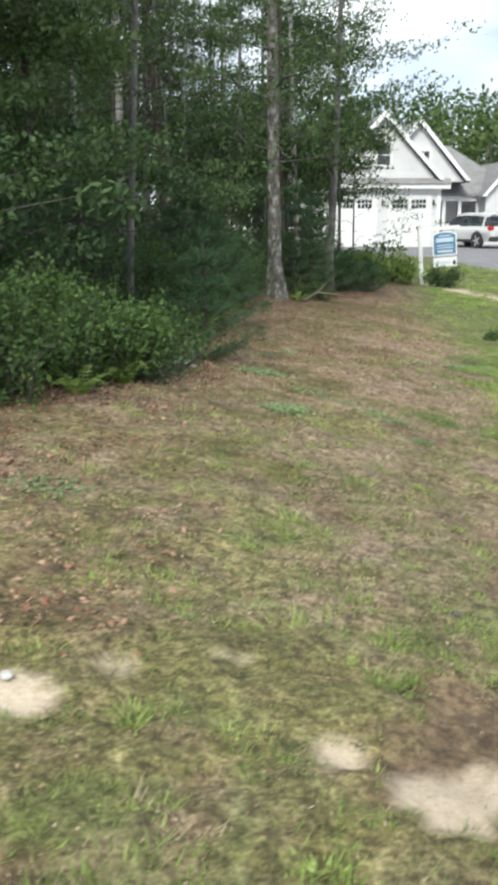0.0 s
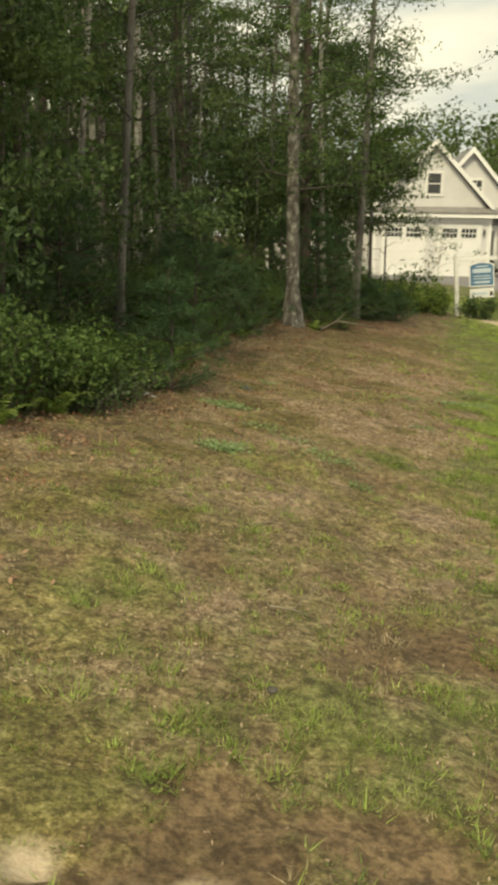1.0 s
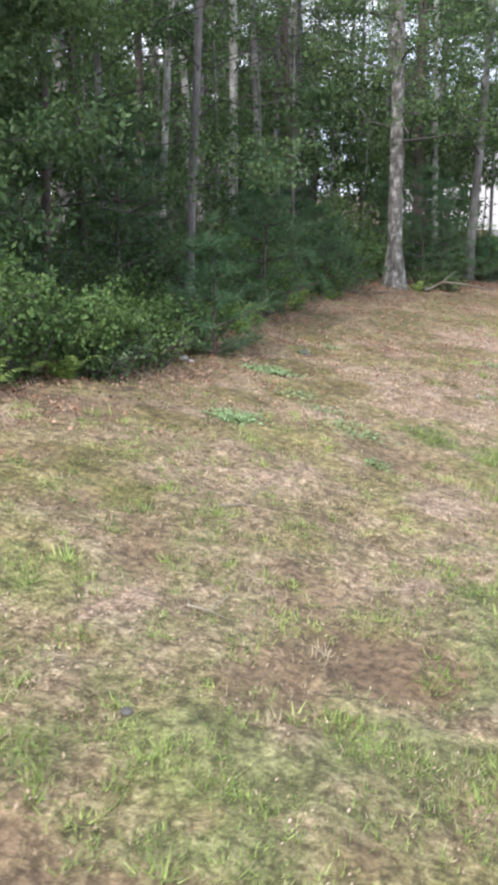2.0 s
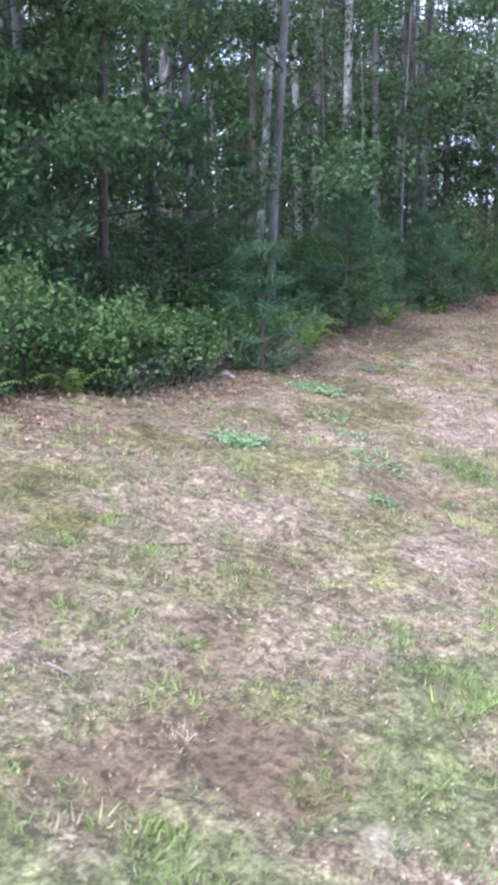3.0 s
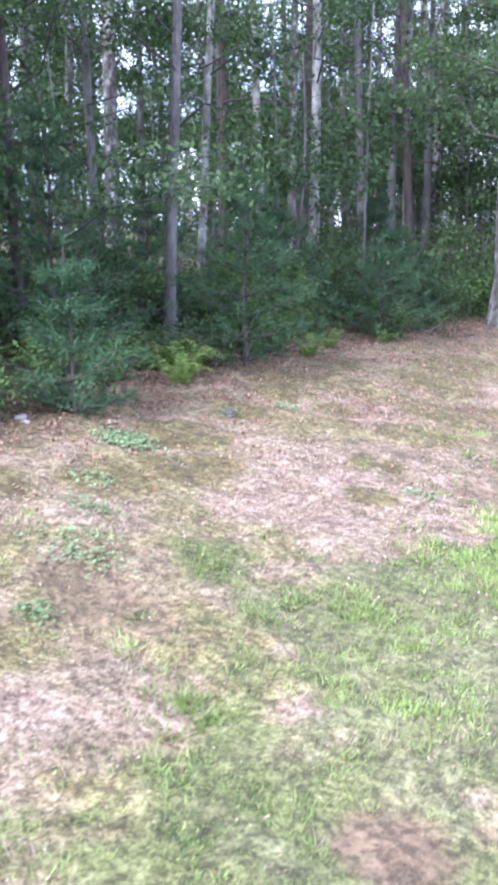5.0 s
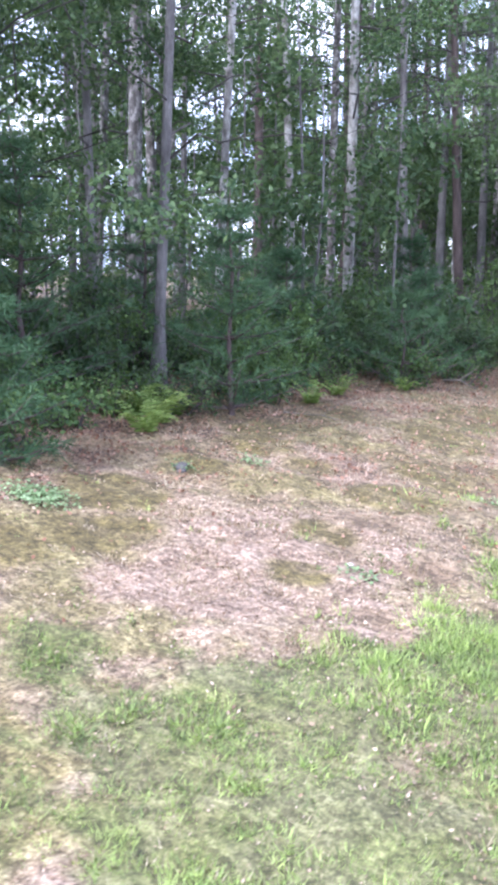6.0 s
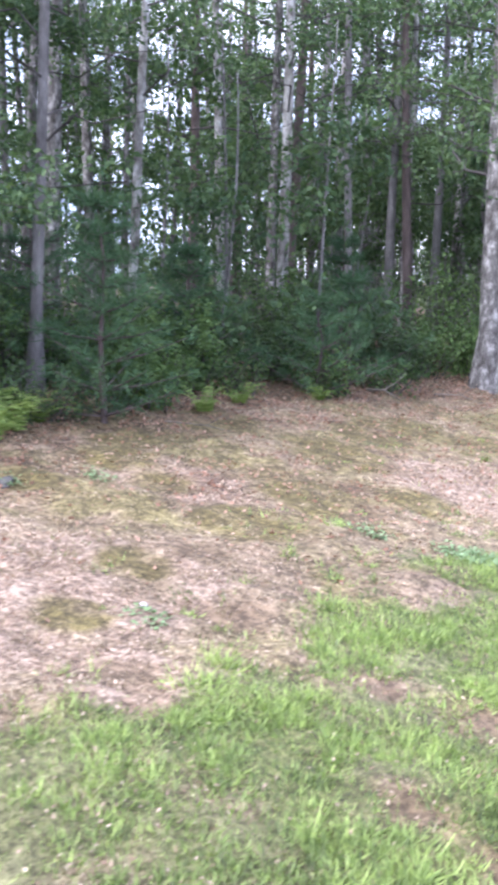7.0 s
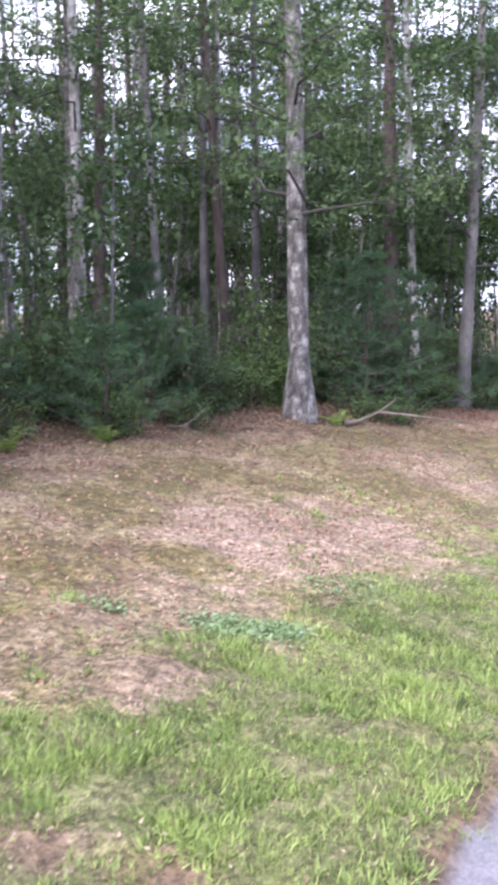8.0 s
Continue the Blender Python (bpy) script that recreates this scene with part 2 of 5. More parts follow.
GREEN_FAR = [(2.81, 9.65, 0.4, 1.0), (3.02, 8.55, 0.45, 1.0), (3.4, 9.9, 0.5, 1.0), (3.63, 10.6, 0.6, 1.0), (3.25, 10.7, 0.4, 0.9), (3.07, 8.54, 0.3, 1.0), (2.69, 9.5, 0.25, 1.0), (3.66, 12.2, 0.6, 1.0),
             (3.9, 11.0, 0.5, 1.0)]
GREEN_SPOTS = GREEN_NEAR + GREEN_MIDDLE + GREEN_FAR
BARE_SPOTS = [(0.68, 2.52, 0.20, 1.0), (0.34, 2.05, 0.14, 0.9), (0.75, 2.3, 0.20, 1.0), (0.99, 2.48, 0.16, 0.9), (1.55, 3.8, 0.20, 1.0), (1.38, 3.95, 0.12, 1.0), (2.86, 5.87, 0.22, 1.0), (2.29, 4.85, 0.2, 0.8), (3.41, 9.34, 0.16, 0.6), (0.5, 2.2, 0.2, 0.7), (1.63, 3.9, 0.2, 1.0), (1.48, 3.85, 0.18, 1.0), (0.67, 2.33, 0.18, 1.0), (1.16, 2.45, 0.2, 0.9)]
SAND_SPOTS = [(0.50, 1.99, 0.15, 1.3), (0.66, 2.08, 0.12, 1.3), (0.24, 2.13, 0.08, 1.2), (-0.65, 2.23, 0.13, 1.2), (1.93, 3.72, 0.09, 0.6), (-0.4, 2.46, 0.10, 0.6), (-0.05, 2.6, 0.10, 0.55)]
STRAW_NEAR = [(0.62, 5.6, 0.5, 0.8), (0.65, 3.8, 0.35, 0.9), (0.5, 5.1, 0.5, 0.8), (1.48, 4.6, 0.4, 0.8), (1.0, 4.32, 0.35, 0.9), (1.86, 6.02, 0.3, 1.0), (1.74, 5.78, 0.3, 0.9), (2.44, 6.31, 0.22, 0.55),
              (0.58, 3.69, 0.22, 0.9)]
STRAW_FAR = [(1.56, 8.3, 0.55, 1.0), (1.8, 9.0, 0.5, 1.0), (1.83, 9.75, 0.5, 1.0), (1.5, 9.25, 0.5, 1.0), (1.36, 8.0, 0.35, 0.9), (0.95, 10.8, 0.5, 0.9), (2.08, 9.4, 0.35, 0.9), (2.1, 13.0, 1.1, 0.7),
             (2.24, 8.42, 0.35, 1.0), (2.43, 13.75, 0.6, 0.9), (3.1, 13.5, 0.3, 0.9), (2.69, 10.36, 0.3, 0.9), (2.98, 9.24, 0.14, 0.8), (1.26, 8.79, 0.4, 0.9), (0.65, 10.53, 0.3, 0.8), (3.32, 8.66, 0.18, 0.8),
             (3.05, 8.09, 0.13, 0.7)]
STRAW_SPOTS = STRAW_NEAR + STRAW_FAR
MOSS_NEAR = [(0.3, 8.9, 0.4, 1.0), (-0.3, 5.05, 0.3, 0.9), (0.74, 8.45, 0.3, 0.8), (0.54, 7.68, 0.35, 1.0), (0.68, 8.25, 0.3, 0.9), (1.77, 8.68, 0.2, 0.9), (1.55, 9.35, 0.22, 0.9), (0.15, 7.2, 0.3, 0.9),
             (-0.09, 6.15, 0.28, 0.9), (0.16, 4.85, 0.22, 0.9), (-0.39, 4.5, 0.25, 0.9)]
MOSS_FAR = [(-0.1, 12.4, 0.5, 1.0), (1.0, 12.6, 0.5, 1.0), (1.98, 12.05, 0.35, 0.8), (2.79, 15.2, 0.6, 0.8), (0.81, 14.3, 0.5, 0.9), (1.64, 14.5, 0.5, 0.8), (0.2, 9.8, 0.3, 0.9), (1.4, 17.5, 0.8, 0.7),
            (2.8, 18.5, 1.2, 0.8), (-0.2, 11.2, 0.35, 0.9), (1.56, 10.45, 0.4, 0.9), (1.53, 11.33, 0.5, 0.9), (1.49, 11.36, 0.3, 0.8), (0.21, 10.76, 0.3, 1.0), (0.87, 13.6, 0.5, 0.9), (1.56, 11.26, 0.4, 0.8),
            (2.16, 15.35, 0.6, 0.8), (0.71, 10.58, 0.3, 0.6)]
MOSS_SPOTS = MOSS_NEAR + MOSS_FAR
LITTER_SPOTS = [(-0.72, 2.8, 0.45, 0.8), (-0.53, 3.25, 0.4, 0.7), (-1.15, 4.6, 0.35, 1.0), (-0.83, 4.5, 0.3, 1.0), (-0.4, 3.66, 0.25, 0.7), (-0.6, 6.1, 0.4, 0.9), (-0.35, 6.9, 0.4, 0.6), (0.58, 16.0, 0.45, 1.0), (0.06, 13.0, 0.4, 0.9),
                (-0.35, 9.2, 0.4, 0.9), (0.1, 10.6, 0.4, 0.8), (1.3, 11.6, 0.6, 0.6), (1.9, 16.5, 1.0, 0.6), (0.8, 11.0, 0.5, 0.6)]


def spots(x, y, table):
    out = 0.0
    wob = 0.45 + 0.6 * value_noise(x, y, 3.0, 91, 2) + 0.7 * value_noise(x, y, 12.0, 93, 2)
    for sx, sy, r, k in table:
        d2 = ((x - sx) ** 2 + (y - sy) ** 2) / (r * r) * wob
        out = np.maximum(out, k * np.exp(-d2 ** 1.5))
    return out


def step(v, a, b):
    s = np.clip((v - a) / (b - a), 0, 1)
    return s * s * (3 - 2 * s)


def zones(x, y):
    """Shares of what covers the ground: green, straw, moss, litter, bare earth, sand, asphalt."""
    x, y = np.asarray(x, dtype=float), np.asarray(y, dtype=float)
    patch, tuft, fine = value_noise(x, y, 0.9, 3, 3), value_noise(x, y, 3.2, 23, 2), value_noise(x, y, 9.0, 17, 2)
    mixed = 0.26 * patch + 0.44 * tuft + 0.30 * fine
    side = np.clip((x - lawn_edge(y)) * 0.9, -0.6, 0.45)
    lift = 0.10 * np.clip((6.0 - y) / 2.2, 0, 1) * (1 - 0.6 * step(x, 1.1, 1.7)) + 0.02 + 0.25 * spots(x, y, GREEN_SPOTS) - 0.22 * spots(x, y, STRAW_SPOTS)
    shade = 0.18 * step(x, -0.2, -1.0)
    green = 0.85 * step(mixed + 0.30 * side + lift - shade, 0.51, 0.64)
    green = np.maximum(green, (0.56 + 0.14 * step(y, 6, 8) + 0.25 * step(y, 10.5, 13)) * step(x - lawn_edge(y) + 0.5 * (tuft - 0.5), -0.15, 0.35) * step(mixed + 0.20 * step(y, 9.5, 13) - 0.22 * spots(x, y, STRAW_SPOTS) + 0.10 * spots(x, y, GREEN_SPOTS), 0.44, 0.58))
    green = np.maximum(green, 0.95 * step(y - np.interp(x, [3.0, 5.0, 6.3, 7.2, 9.0], [29.0, 27.6, 25.4, 22.4, 18.4]), 0.0, 0.6) * (x > 3.5))
    bare = step(spots(x, y, BARE_SPOTS), 0.22, 0.6) * step(fine, 0.12, 0.4) + 0.75 * step(0.4 * patch + 0.6 * value_noise(x, y, 2.6, 29, 2), 0.59, 0.67) * (1 - green)
    bare = np.clip(bare, 0, 1)
    sand = step(spots(x, y, SAND_SPOTS), 0.35, 0.75)
    band = np.exp(-((y - np.interp(x, [5.0, 6.3, 7.2, 9.0], [27.2, 25.0, 22.0, 18.0])) / 1.5) ** 2) * (x > 5.2)
    sand = np.maximum(sand, band)
    straw = np.maximum(step(spots(x, y, STRAW_SPOTS), 0.15, 0.6), 0.8 * step(0.5 * value_noise(x, y, 1.4, 55, 2) + 0.5 * value_noise(x, y, 6.0, 57, 2), 0.40, 0.62))
    moss = np.maximum(step(spots(x, y, MOSS_SPOTS), 0.15, 0.6), 0.45 * step(0.6 * value_noise(x, y, 0.8, 71, 2) + 0.4 * value_noise(x, y, 4.0, 73, 2), 0.47, 0.56)) * (0.65 + 0.35 * step(fine, 0.25, 0.6)) * (1 - 0.7 * green)
    into = wood_edge(y) - x + 0.7 * (tuft - 0.5)
    litter = step(into, -0.55, 0.15) * np.clip(0.45 + fine, 0, 1)
    litter = np.maximum(litter, np.maximum(spots(x, y, LITTER_SPOTS), 0.8 * step(into, -1.5, -0.3)) * step(0.5 * fine + 0.5 * tuft, 0.38, 0.62))
    drive = ((y > np.interp(x, [3, 7.6, 9, 14, 30], [42.5, 38.0, 33.0, 25.0, 20.0])) & (y < 60) & (x > 3.2)).astype(float)
    bare = np.maximum(bare, step(x - road_edge(y) + 0.10 * (fine - 0.5), -0.16, -0.06) * (y < 20))
    road = np.maximum((x > road_edge(y) + 0.06 * (tuft - 0.5)).astype(float), drive)
    olive = 0.45 * np.clip((6.2 - y) / 2.5, 0, 1) * (1 - litter) * step(x, -1.2, -0.2) * step(fine, 0.2, 0.6)
    green = np.maximum(green, olive)
    return green, straw, moss, litter, bare, sand, road


def ground_material():
    mat, nt, bsdf = base_material("ground_cover", 0.95)
    att = {}
    for key in ("green", "straw", "moss", "litter", "bare", "sand", "road"):
        n = nt.nodes.new("ShaderNodeAttribute")
        n.attribute_name = key
        att[key] = n.outputs["Fac"]
    speck, clod, broad = noise_node(nt, 70.0, 4.0, 0.75), noise_node(nt, 12.0, 5.0, 0.7), noise_node(nt, 1.3, 3.0)
    both = nt.nodes.new("ShaderNodeMath")
    both.operation = "MULTIPLY_ADD"
    both.inputs[1].default_value = 0.6
    half = nt.nodes.new("ShaderNodeMath")
    half.operation = "MULTIPLY"
    half.inputs[1].default_value = 0.4
    nt.links.new(clod.outputs["Fac"], half.inputs[0])
    nt.links.new(speck.outputs["Fac"], both.inputs[0])
    nt.links.new(half.outputs[0], both.inputs[2])
    grit = both.outputs[0]
    thatch = ramp_node(nt, grit, [(0.38, (0.075, 0.06, 0.024)), (0.5, (0.215, 0.18, 0.075)), (0.62, (0.45, 0.39, 0.21))]).outputs["Color"]
    straw = ramp_node(nt, grit, [(0.38, (0.13, 0.085, 0.058)), (0.5, (0.31, 0.225, 0.16)), (0.62, (0.55, 0.44, 0.345))]).outputs["Color"]
    green = ramp_node(nt, grit, [(0.38, (0.05, 0.07, 0.02)), (0.5, (0.11, 0.145, 0.038)), (0.64, (0.20, 0.235, 0.08))]).outputs["Color"]
    moss = ramp_node(nt, grit, [(0.38, (0.055, 0.045, 0.014)), (0.5, (0.135, 0.108, 0.036)), (0.62, (0.26, 0.21, 0.085))]).outputs["Color"]
    litter = ramp_node(nt, grit, [(0.38, (0.038, 0.023, 0.015)), (0.5, (0.135, 0.08, 0.054)), (0.62, (0.36, 0.25, 0.17))]).outputs["Color"]
    bare = ramp_node(nt, grit, [(0.36, (0.125, 0.085, 0.048)), (0.64, (0.225, 0.16, 0.098))]).outputs["Color"]
    sand = ramp_node(nt, grit, [(0.36, (0.48, 0.38, 0.27)), (0.64, (0.70, 0.59, 0.46))]).outputs["Color"]
    road = ramp_node(nt, grit, [(0.36, (0.16, 0.16, 0.17)), (0.64, (0.33, 0.32, 0.34))]).outputs["Color"]
    col = mix_node(nt, att["straw"], thatch, straw)
    turf = nt.nodes.new("ShaderNodeMath")
    turf.operation = "MULTIPLY"
    turf.inputs[1].default_value = 0.80
    nt.links.new(att["green"], turf.inputs[0])
    att["green"] = turf.outputs[0]
    for key, c in (("litter", litter), ("moss", moss), ("green", green), ("bare", bare), ("sand", sand), ("road", road)):
        col = mix_node(nt, att[key], col, c)
    tone = ramp_node(nt, broad.outputs["Fac"], [(0.3, (0.72, 0.70, 0.68)), (0.7, (0.92, 0.92, 0.92))]).outputs["Color"]
    blotch = noise_node(nt, 5.0, 4.0, 0.7)
    stain = ramp_node(nt, blotch.outputs["Fac"], [(0.36, (0.70, 0.68, 0.65)), (0.5, (0.95, 0.94, 0.92)), (0.62, (1.16, 1.15, 1.13))]).outputs["Color"]
    bits = ramp_node(nt, noise_node(nt, 26.0, 3.0, 0.7).outputs["Fac"], [(0.39, (0.52, 0.50, 0.47)), (0.5, (0.95, 0.95, 0.94)), (0.62, (1.28, 1.27, 1.25))]).outputs["Color"]
    plain = nt.nodes.new("ShaderNodeMath")
    plain.operation, plain.use_clamp = "ADD", True
    nt.links.new(att["road"], plain.inputs[0])
    nt.links.new(att["sand"], plain.inputs[1])
    keep = mix_node(nt, plain.outputs[0], mix_node(nt, 1.0, stain, bits, "MULTIPLY"), (0.95, 0.95, 0.95))
    col = mix_node(nt, 1.0, mix_node(nt, 1.0, col, tone, "MULTIPLY"), keep, "MULTIPLY")
    nt.links.new(col, bsdf.inputs["Base Color"])
    bump_node(nt, bsdf, clod.outputs["Fac"], 0.6, 0.04)
    return mat


def axis(stops):
    """Grid lines at steps that change from stretch to stretch: (from, to, step)."""
    out = []
    for a, b, step in stops:
        out += list(np.arange(a, b - 1e-6, step))
    return np.array(out + [stops[-1][1]])


def build_ground():
    gx = axis([(-900, -60, 105), (-60, -8, 4), (-8, -2, 0.3), (-2, 5, 0.06), (5, 12, 0.25), (12, 60, 4), (60, 900, 105)])
    gy = axis([(-900, -60, 105), (-60, -4, 4), (-4, 0.8, 0.3), (0.8, 14, 0.06), (14, 30, 0.12), (30, 60, 0.4), (60, 120, 5), (120, 960, 105)])
    X, Y = np.meshgrid(gx, gy)
    Z = land(X, Y)
    z = zones(X, Y)
    near = (X > -3) & (X < 12) & (Y > -4) & (Y < 32)
    rough = (value_noise(X, Y, 2.2, 5, 4) - 0.5) * 0.07 + (value_noise(X, Y, 0.5, 8, 2) - 0.5) * 0.10 + (value_noise(X, Y, 7.0, 6, 2) - 0.5) * 0.045
    Z = Z + np.where(near, rough * (1 - z[6]), 0) - 0.02 * (z[5] + z[4]) - np.where(near, 0.03 * z[6], 0)
    nx, ny = len(gx), len(gy)
    i = np.arange(nx * ny).reshape(ny, nx)
    quads = np.stack([i[:-1, :-1], i[:-1, 1:], i[1:, 1:], i[1:, :-1]], -1).reshape(-1, 4)
    co = np.stack([X, Y, Z], -1).reshape(-1, 3)
    paved = (np.broadcast_to(z[6], X.shape).ravel() > 0.5)[quads].all(1)
    far = co[quads[:, 0], 1] > 19
    material = ground_material()
    sheets = []
    for name, label, mask in (("ground", "sloping ground of thin dry lawn, bare earth, sand and leaf litter", ~paved), ("road", "grey asphalt road along the foot of the lawn", paved & ~far),
                              ("driveway", "grey asphalt driveway in front of the house", paved & far)):
        used, faces = np.unique(quads[mask], return_inverse=True)
        faces = faces.reshape(-1, 4)
        me = bpy.data.meshes.new(name)
        me.vertices.add(len(used))
        me.vertices.foreach_set("co", co[used].astype(np.float32).ravel())
        me.loops.add(faces.size)
        me.loops.foreach_set("vertex_index", faces.astype(np.int32).ravel())
        me.polygons.add(len(faces))
        me.polygons.foreach_set("loop_start", np.arange(0, faces.size, 4, dtype=np.int32))
        me.polygons.foreach_set("use_smooth", np.ones(len(faces), dtype=bool))
        me.update(calc_edges=True)
        for key, w in zip(("green", "straw", "moss", "litter", "bare", "sand", "road"), z):
            a = me.attributes.new(key, "FLOAT", "POINT")
            a.data.foreach_set("value", np.broadcast_to(w, X.shape).ravel()[used].astype(np.float32))
        me.materials.append(material)
        sheets.append(tagged(new(name, me), label, name, kind="structure"))
    return sheets[0]


ground = build_ground()


def ground_z(x, y):
    """Height of the ground's surface, with its small unevenness."""
    x, y = np.asarray(x, dtype=float), np.asarray(y, dtype=float)
    rough = (value_noise(x, y, 2.2, 5, 4) - 0.5) * 0.07 + (value_noise(x, y, 0.5, 8, 2) - 0.5) * 0.10
    near = (x > -3) & (x < 12) & (y > -4) & (y < 32)
    return land(x, y) + np.where(near, rough, 0)


# ---- grass, straw and fallen leaves ----
def tufts(n, per, gen, x0, x1, y0, y1, weight, height, width, spread, reach):
    """Tufts of grass blades, thinned out by a weight: triangles (m, 3, 3) and a tone for each tuft (m,)."""
    x, y = gen.uniform(x0, x1, n), gen.uniform(y0, y1, n)
    keep = gen.uniform(0, 1, n) < weight(x, y)
    x, y = x[keep], y[keep]
    m = len(x)
    tone = np.clip(0.5 + 0.28 * gen.normal(0, 1, m) + 0.5 * (value_noise(x, y, 1.6, 33, 2) - 0.5), 0, 1)
    clump = value_noise(x, y, 4.5, 41, 2)
    tone = np.clip(tone + 0.7 * (clump - 0.5), 0, 1)
    tall = height * gen.uniform(0.5, 1.4, m) * (0.25 + 1.6 * clump)
    x, y, tone, tall = (np.repeat(v, per) for v in (x, y, tone, tall))
    k = len(x)
    ang = gen.uniform(0, 2 * np.pi, k)
    out = np.abs(gen.normal(0, 1, k))
    x, y = x + np.cos(ang) * out * reach, y + np.sin(ang) * out * reach
    base = np.stack([x, y, ground_z(x, y) - 0.010], 1)
    ang = ang + gen.normal(0, 0.7, k)
    lean = np.clip(np.abs(gen.normal(spread, 0.35, k)), 0, 1.5)
    h = tall * gen.uniform(0.5, 1.2, k)
    tip = base + np.stack([np.cos(ang) * np.sin(lean) * h, np.sin(ang) * np.sin(lean) * h, np.cos(lean) * h], 1)
    turn = gen.uniform(0, 2 * np.pi, k)
    w = (width * gen.uniform(0.6, 1.4, k) * (1 + 0.05 * np.clip(y - 4, 0, 30)))[:, None] / 2
    s = np.stack([np.cos(turn), np.sin(turn), 0 * turn], 1) * w
    return np.stack([base - s, base + s, tip], 1), tone


def green_weight(x, y):
    z = zones(x, y)
    return np.clip((z[0] + 0.13 * step(value_noise(x, y, 2.5, 77, 2), 0.35, 0.7)) * (1 - z[4]) * (1 - z[5]) * (1 - z[6]) * (1 - z[3]), 0, 1)


def straw_weight(x, y):
    z = zones(x, y)
    return np.clip((0.20 + 0.8 * z[1]) * (1 - z[2]) * (1 - 0.25 * z[0]) * (1 - z[4]) * (1 - z[5]) * (1 - z[6]) * (1 - 0.75 * z[3]), 0, 1)


def litter_weight(x, y):
    z = zones(x, y)
    return np.clip(z[3] * 0.95 * (1 - 0.9 * z[2]) + 0.05 * step(lawn_edge(y) - x, 0.2, 1.5) * step(y, 6, 9) + 0.16 * (1 - z[0]) * (1 - 0.5 * z[2]) * step(lawn_edge(y) - x, 0.0, 0.8) * step(y, 9.2, 11), 0, 1) * (1 - z[6])


def scatter(name, label, beds, material):
    soups = [tufts(*bed) for bed in beds]
    ob = soup_part(name, np.concatenate([a for a, b in soups]), 3, material)
    tone = ob.data.attributes.new("tone", "FLOAT", "POINT")
    tone.data.foreach_set("value", np.repeat(np.concatenate([b for a, b in soups]), 3).astype(np.float32))
    return tagged(ob, label, "grass", kind="stuff")


gen = np.random.default_rng(7)
def clump_weight(x, y):
    """Where the lawn stands in separate clumps."""
    return green_weight(x, y) * step(value_noise(x, y, 5.0, 63, 2), 0.38, 0.62)


def thin_weight(x, y):
    """Scattered olive clumps in the worn part of the bank."""
    z = zones(x, y)
    return np.clip(step(value_noise(x, y, 3.6, 141, 2), 0.42, 0.66) * (1 - z[4]) * (1 - z[5]) * (1 - z[6]) * (1 - 0.8 * z[3]) * (1 - 0.5 * z[2]), 0, 1)


def straw_clump_weight(x, y):
    return straw_weight(x, y) * step(value_noise(x, y, 4.2, 151, 2), 0.45, 0.65)


scatter("lawn_grass", "patchy bright green lawn grass on the bank", [
    (22000, 9, gen, -1.2, 4.3, 1.2, 9, green_weight, 0.034, 0.0045, 0.6, 0.028), (20000, 8, gen, 1.0, 6.5, 9, 25, green_weight, 0.042, 0.006, 0.55, 0.040), (9000, 6, gen, 5, 11, 21, 34, green_weight, 0.05, 0.012, 0.6, 0.08),
    (7000, 24, gen, -1.2, 4.3, 1.2, 8, clump_weight, 0.036, 0.0065, 0.75, 0.036), (11000, 24, gen, 1.8, 5.0, 8, 15, clump_weight, 0.042, 0.008, 0.75, 0.045),
    (11000, 8, gen, 2.2, 4.6, 7.5, 13, green_weight, 0.044, 0.006, 0.55, 0.035), (3600, 22, gen, -1.2, 4.2, 1.2, 7.5, thin_weight, 0.038, 0.005, 0.7, 0.032)], LAWN_BLADE)
scatter("dry_grass", "sparse dry straw-coloured grass on the bank", [
    (30000, 7, gen, -1.2, 4.2, 1.2, 9, straw_weight, 0.026, 0.0035, 0.65, 0.035), (20000, 7, gen, -0.8, 4.6, 9, 21, straw_weight, 0.028, 0.0045, 0.65, 0.045),
    (5000, 20, gen, -1.2, 4.2, 1.2, 9.5, straw_clump_weight, 0.036, 0.0045, 0.75, 0.035)], DRY_BLADE)


def tuft_weight(x, y):
    return spots(x, y, TUFT_SPOTS)


TUFT_SPOTS = [(0.57, 2.85, 0.16, 1.0), (0.54, 2.6, 0.07, 1.0), (2.08, 6.08, 0.20, 1.0), (1.5, 7.2, 0.22, 0.8), (3.07, 8.55, 0.25, 1.0), (2.68, 9.6, 0.25, 1.0), (1.06, 3.25, 0.14, 0.9), (1.05, 2.92, 0.2, 0.9), (1.5, 3.35, 0.2, 0.9), (1.75, 3.82, 0.16, 0.9), (3.5, 11.0, 0.35, 1.0), (3.2, 9.8, 0.3, 1.0),
              (0.25, 2.6, 0.14, 0.8), (3.8, 10.2, 0.3, 1.0), (0.1, 1.6, 0.2, 0.9), (-0.45, 1.5, 0.2, 0.9), (2.0, 3.2, 0.2, 0.9), (3.4, 9.0, 0.2, 0.9), (2.9, 7.9, 0.2, 0.8), (3.9, 11.8, 0.3, 0.9)]
scatter("grass_tufts", "bright yellow-green tufts of coarse grass in the lawn", [(16000, 14, gen, -1, 4.3, 1.0, 13, tuft_weight, 0.042, 0.006, 0.7, 0.035)], FERN_LEAF)


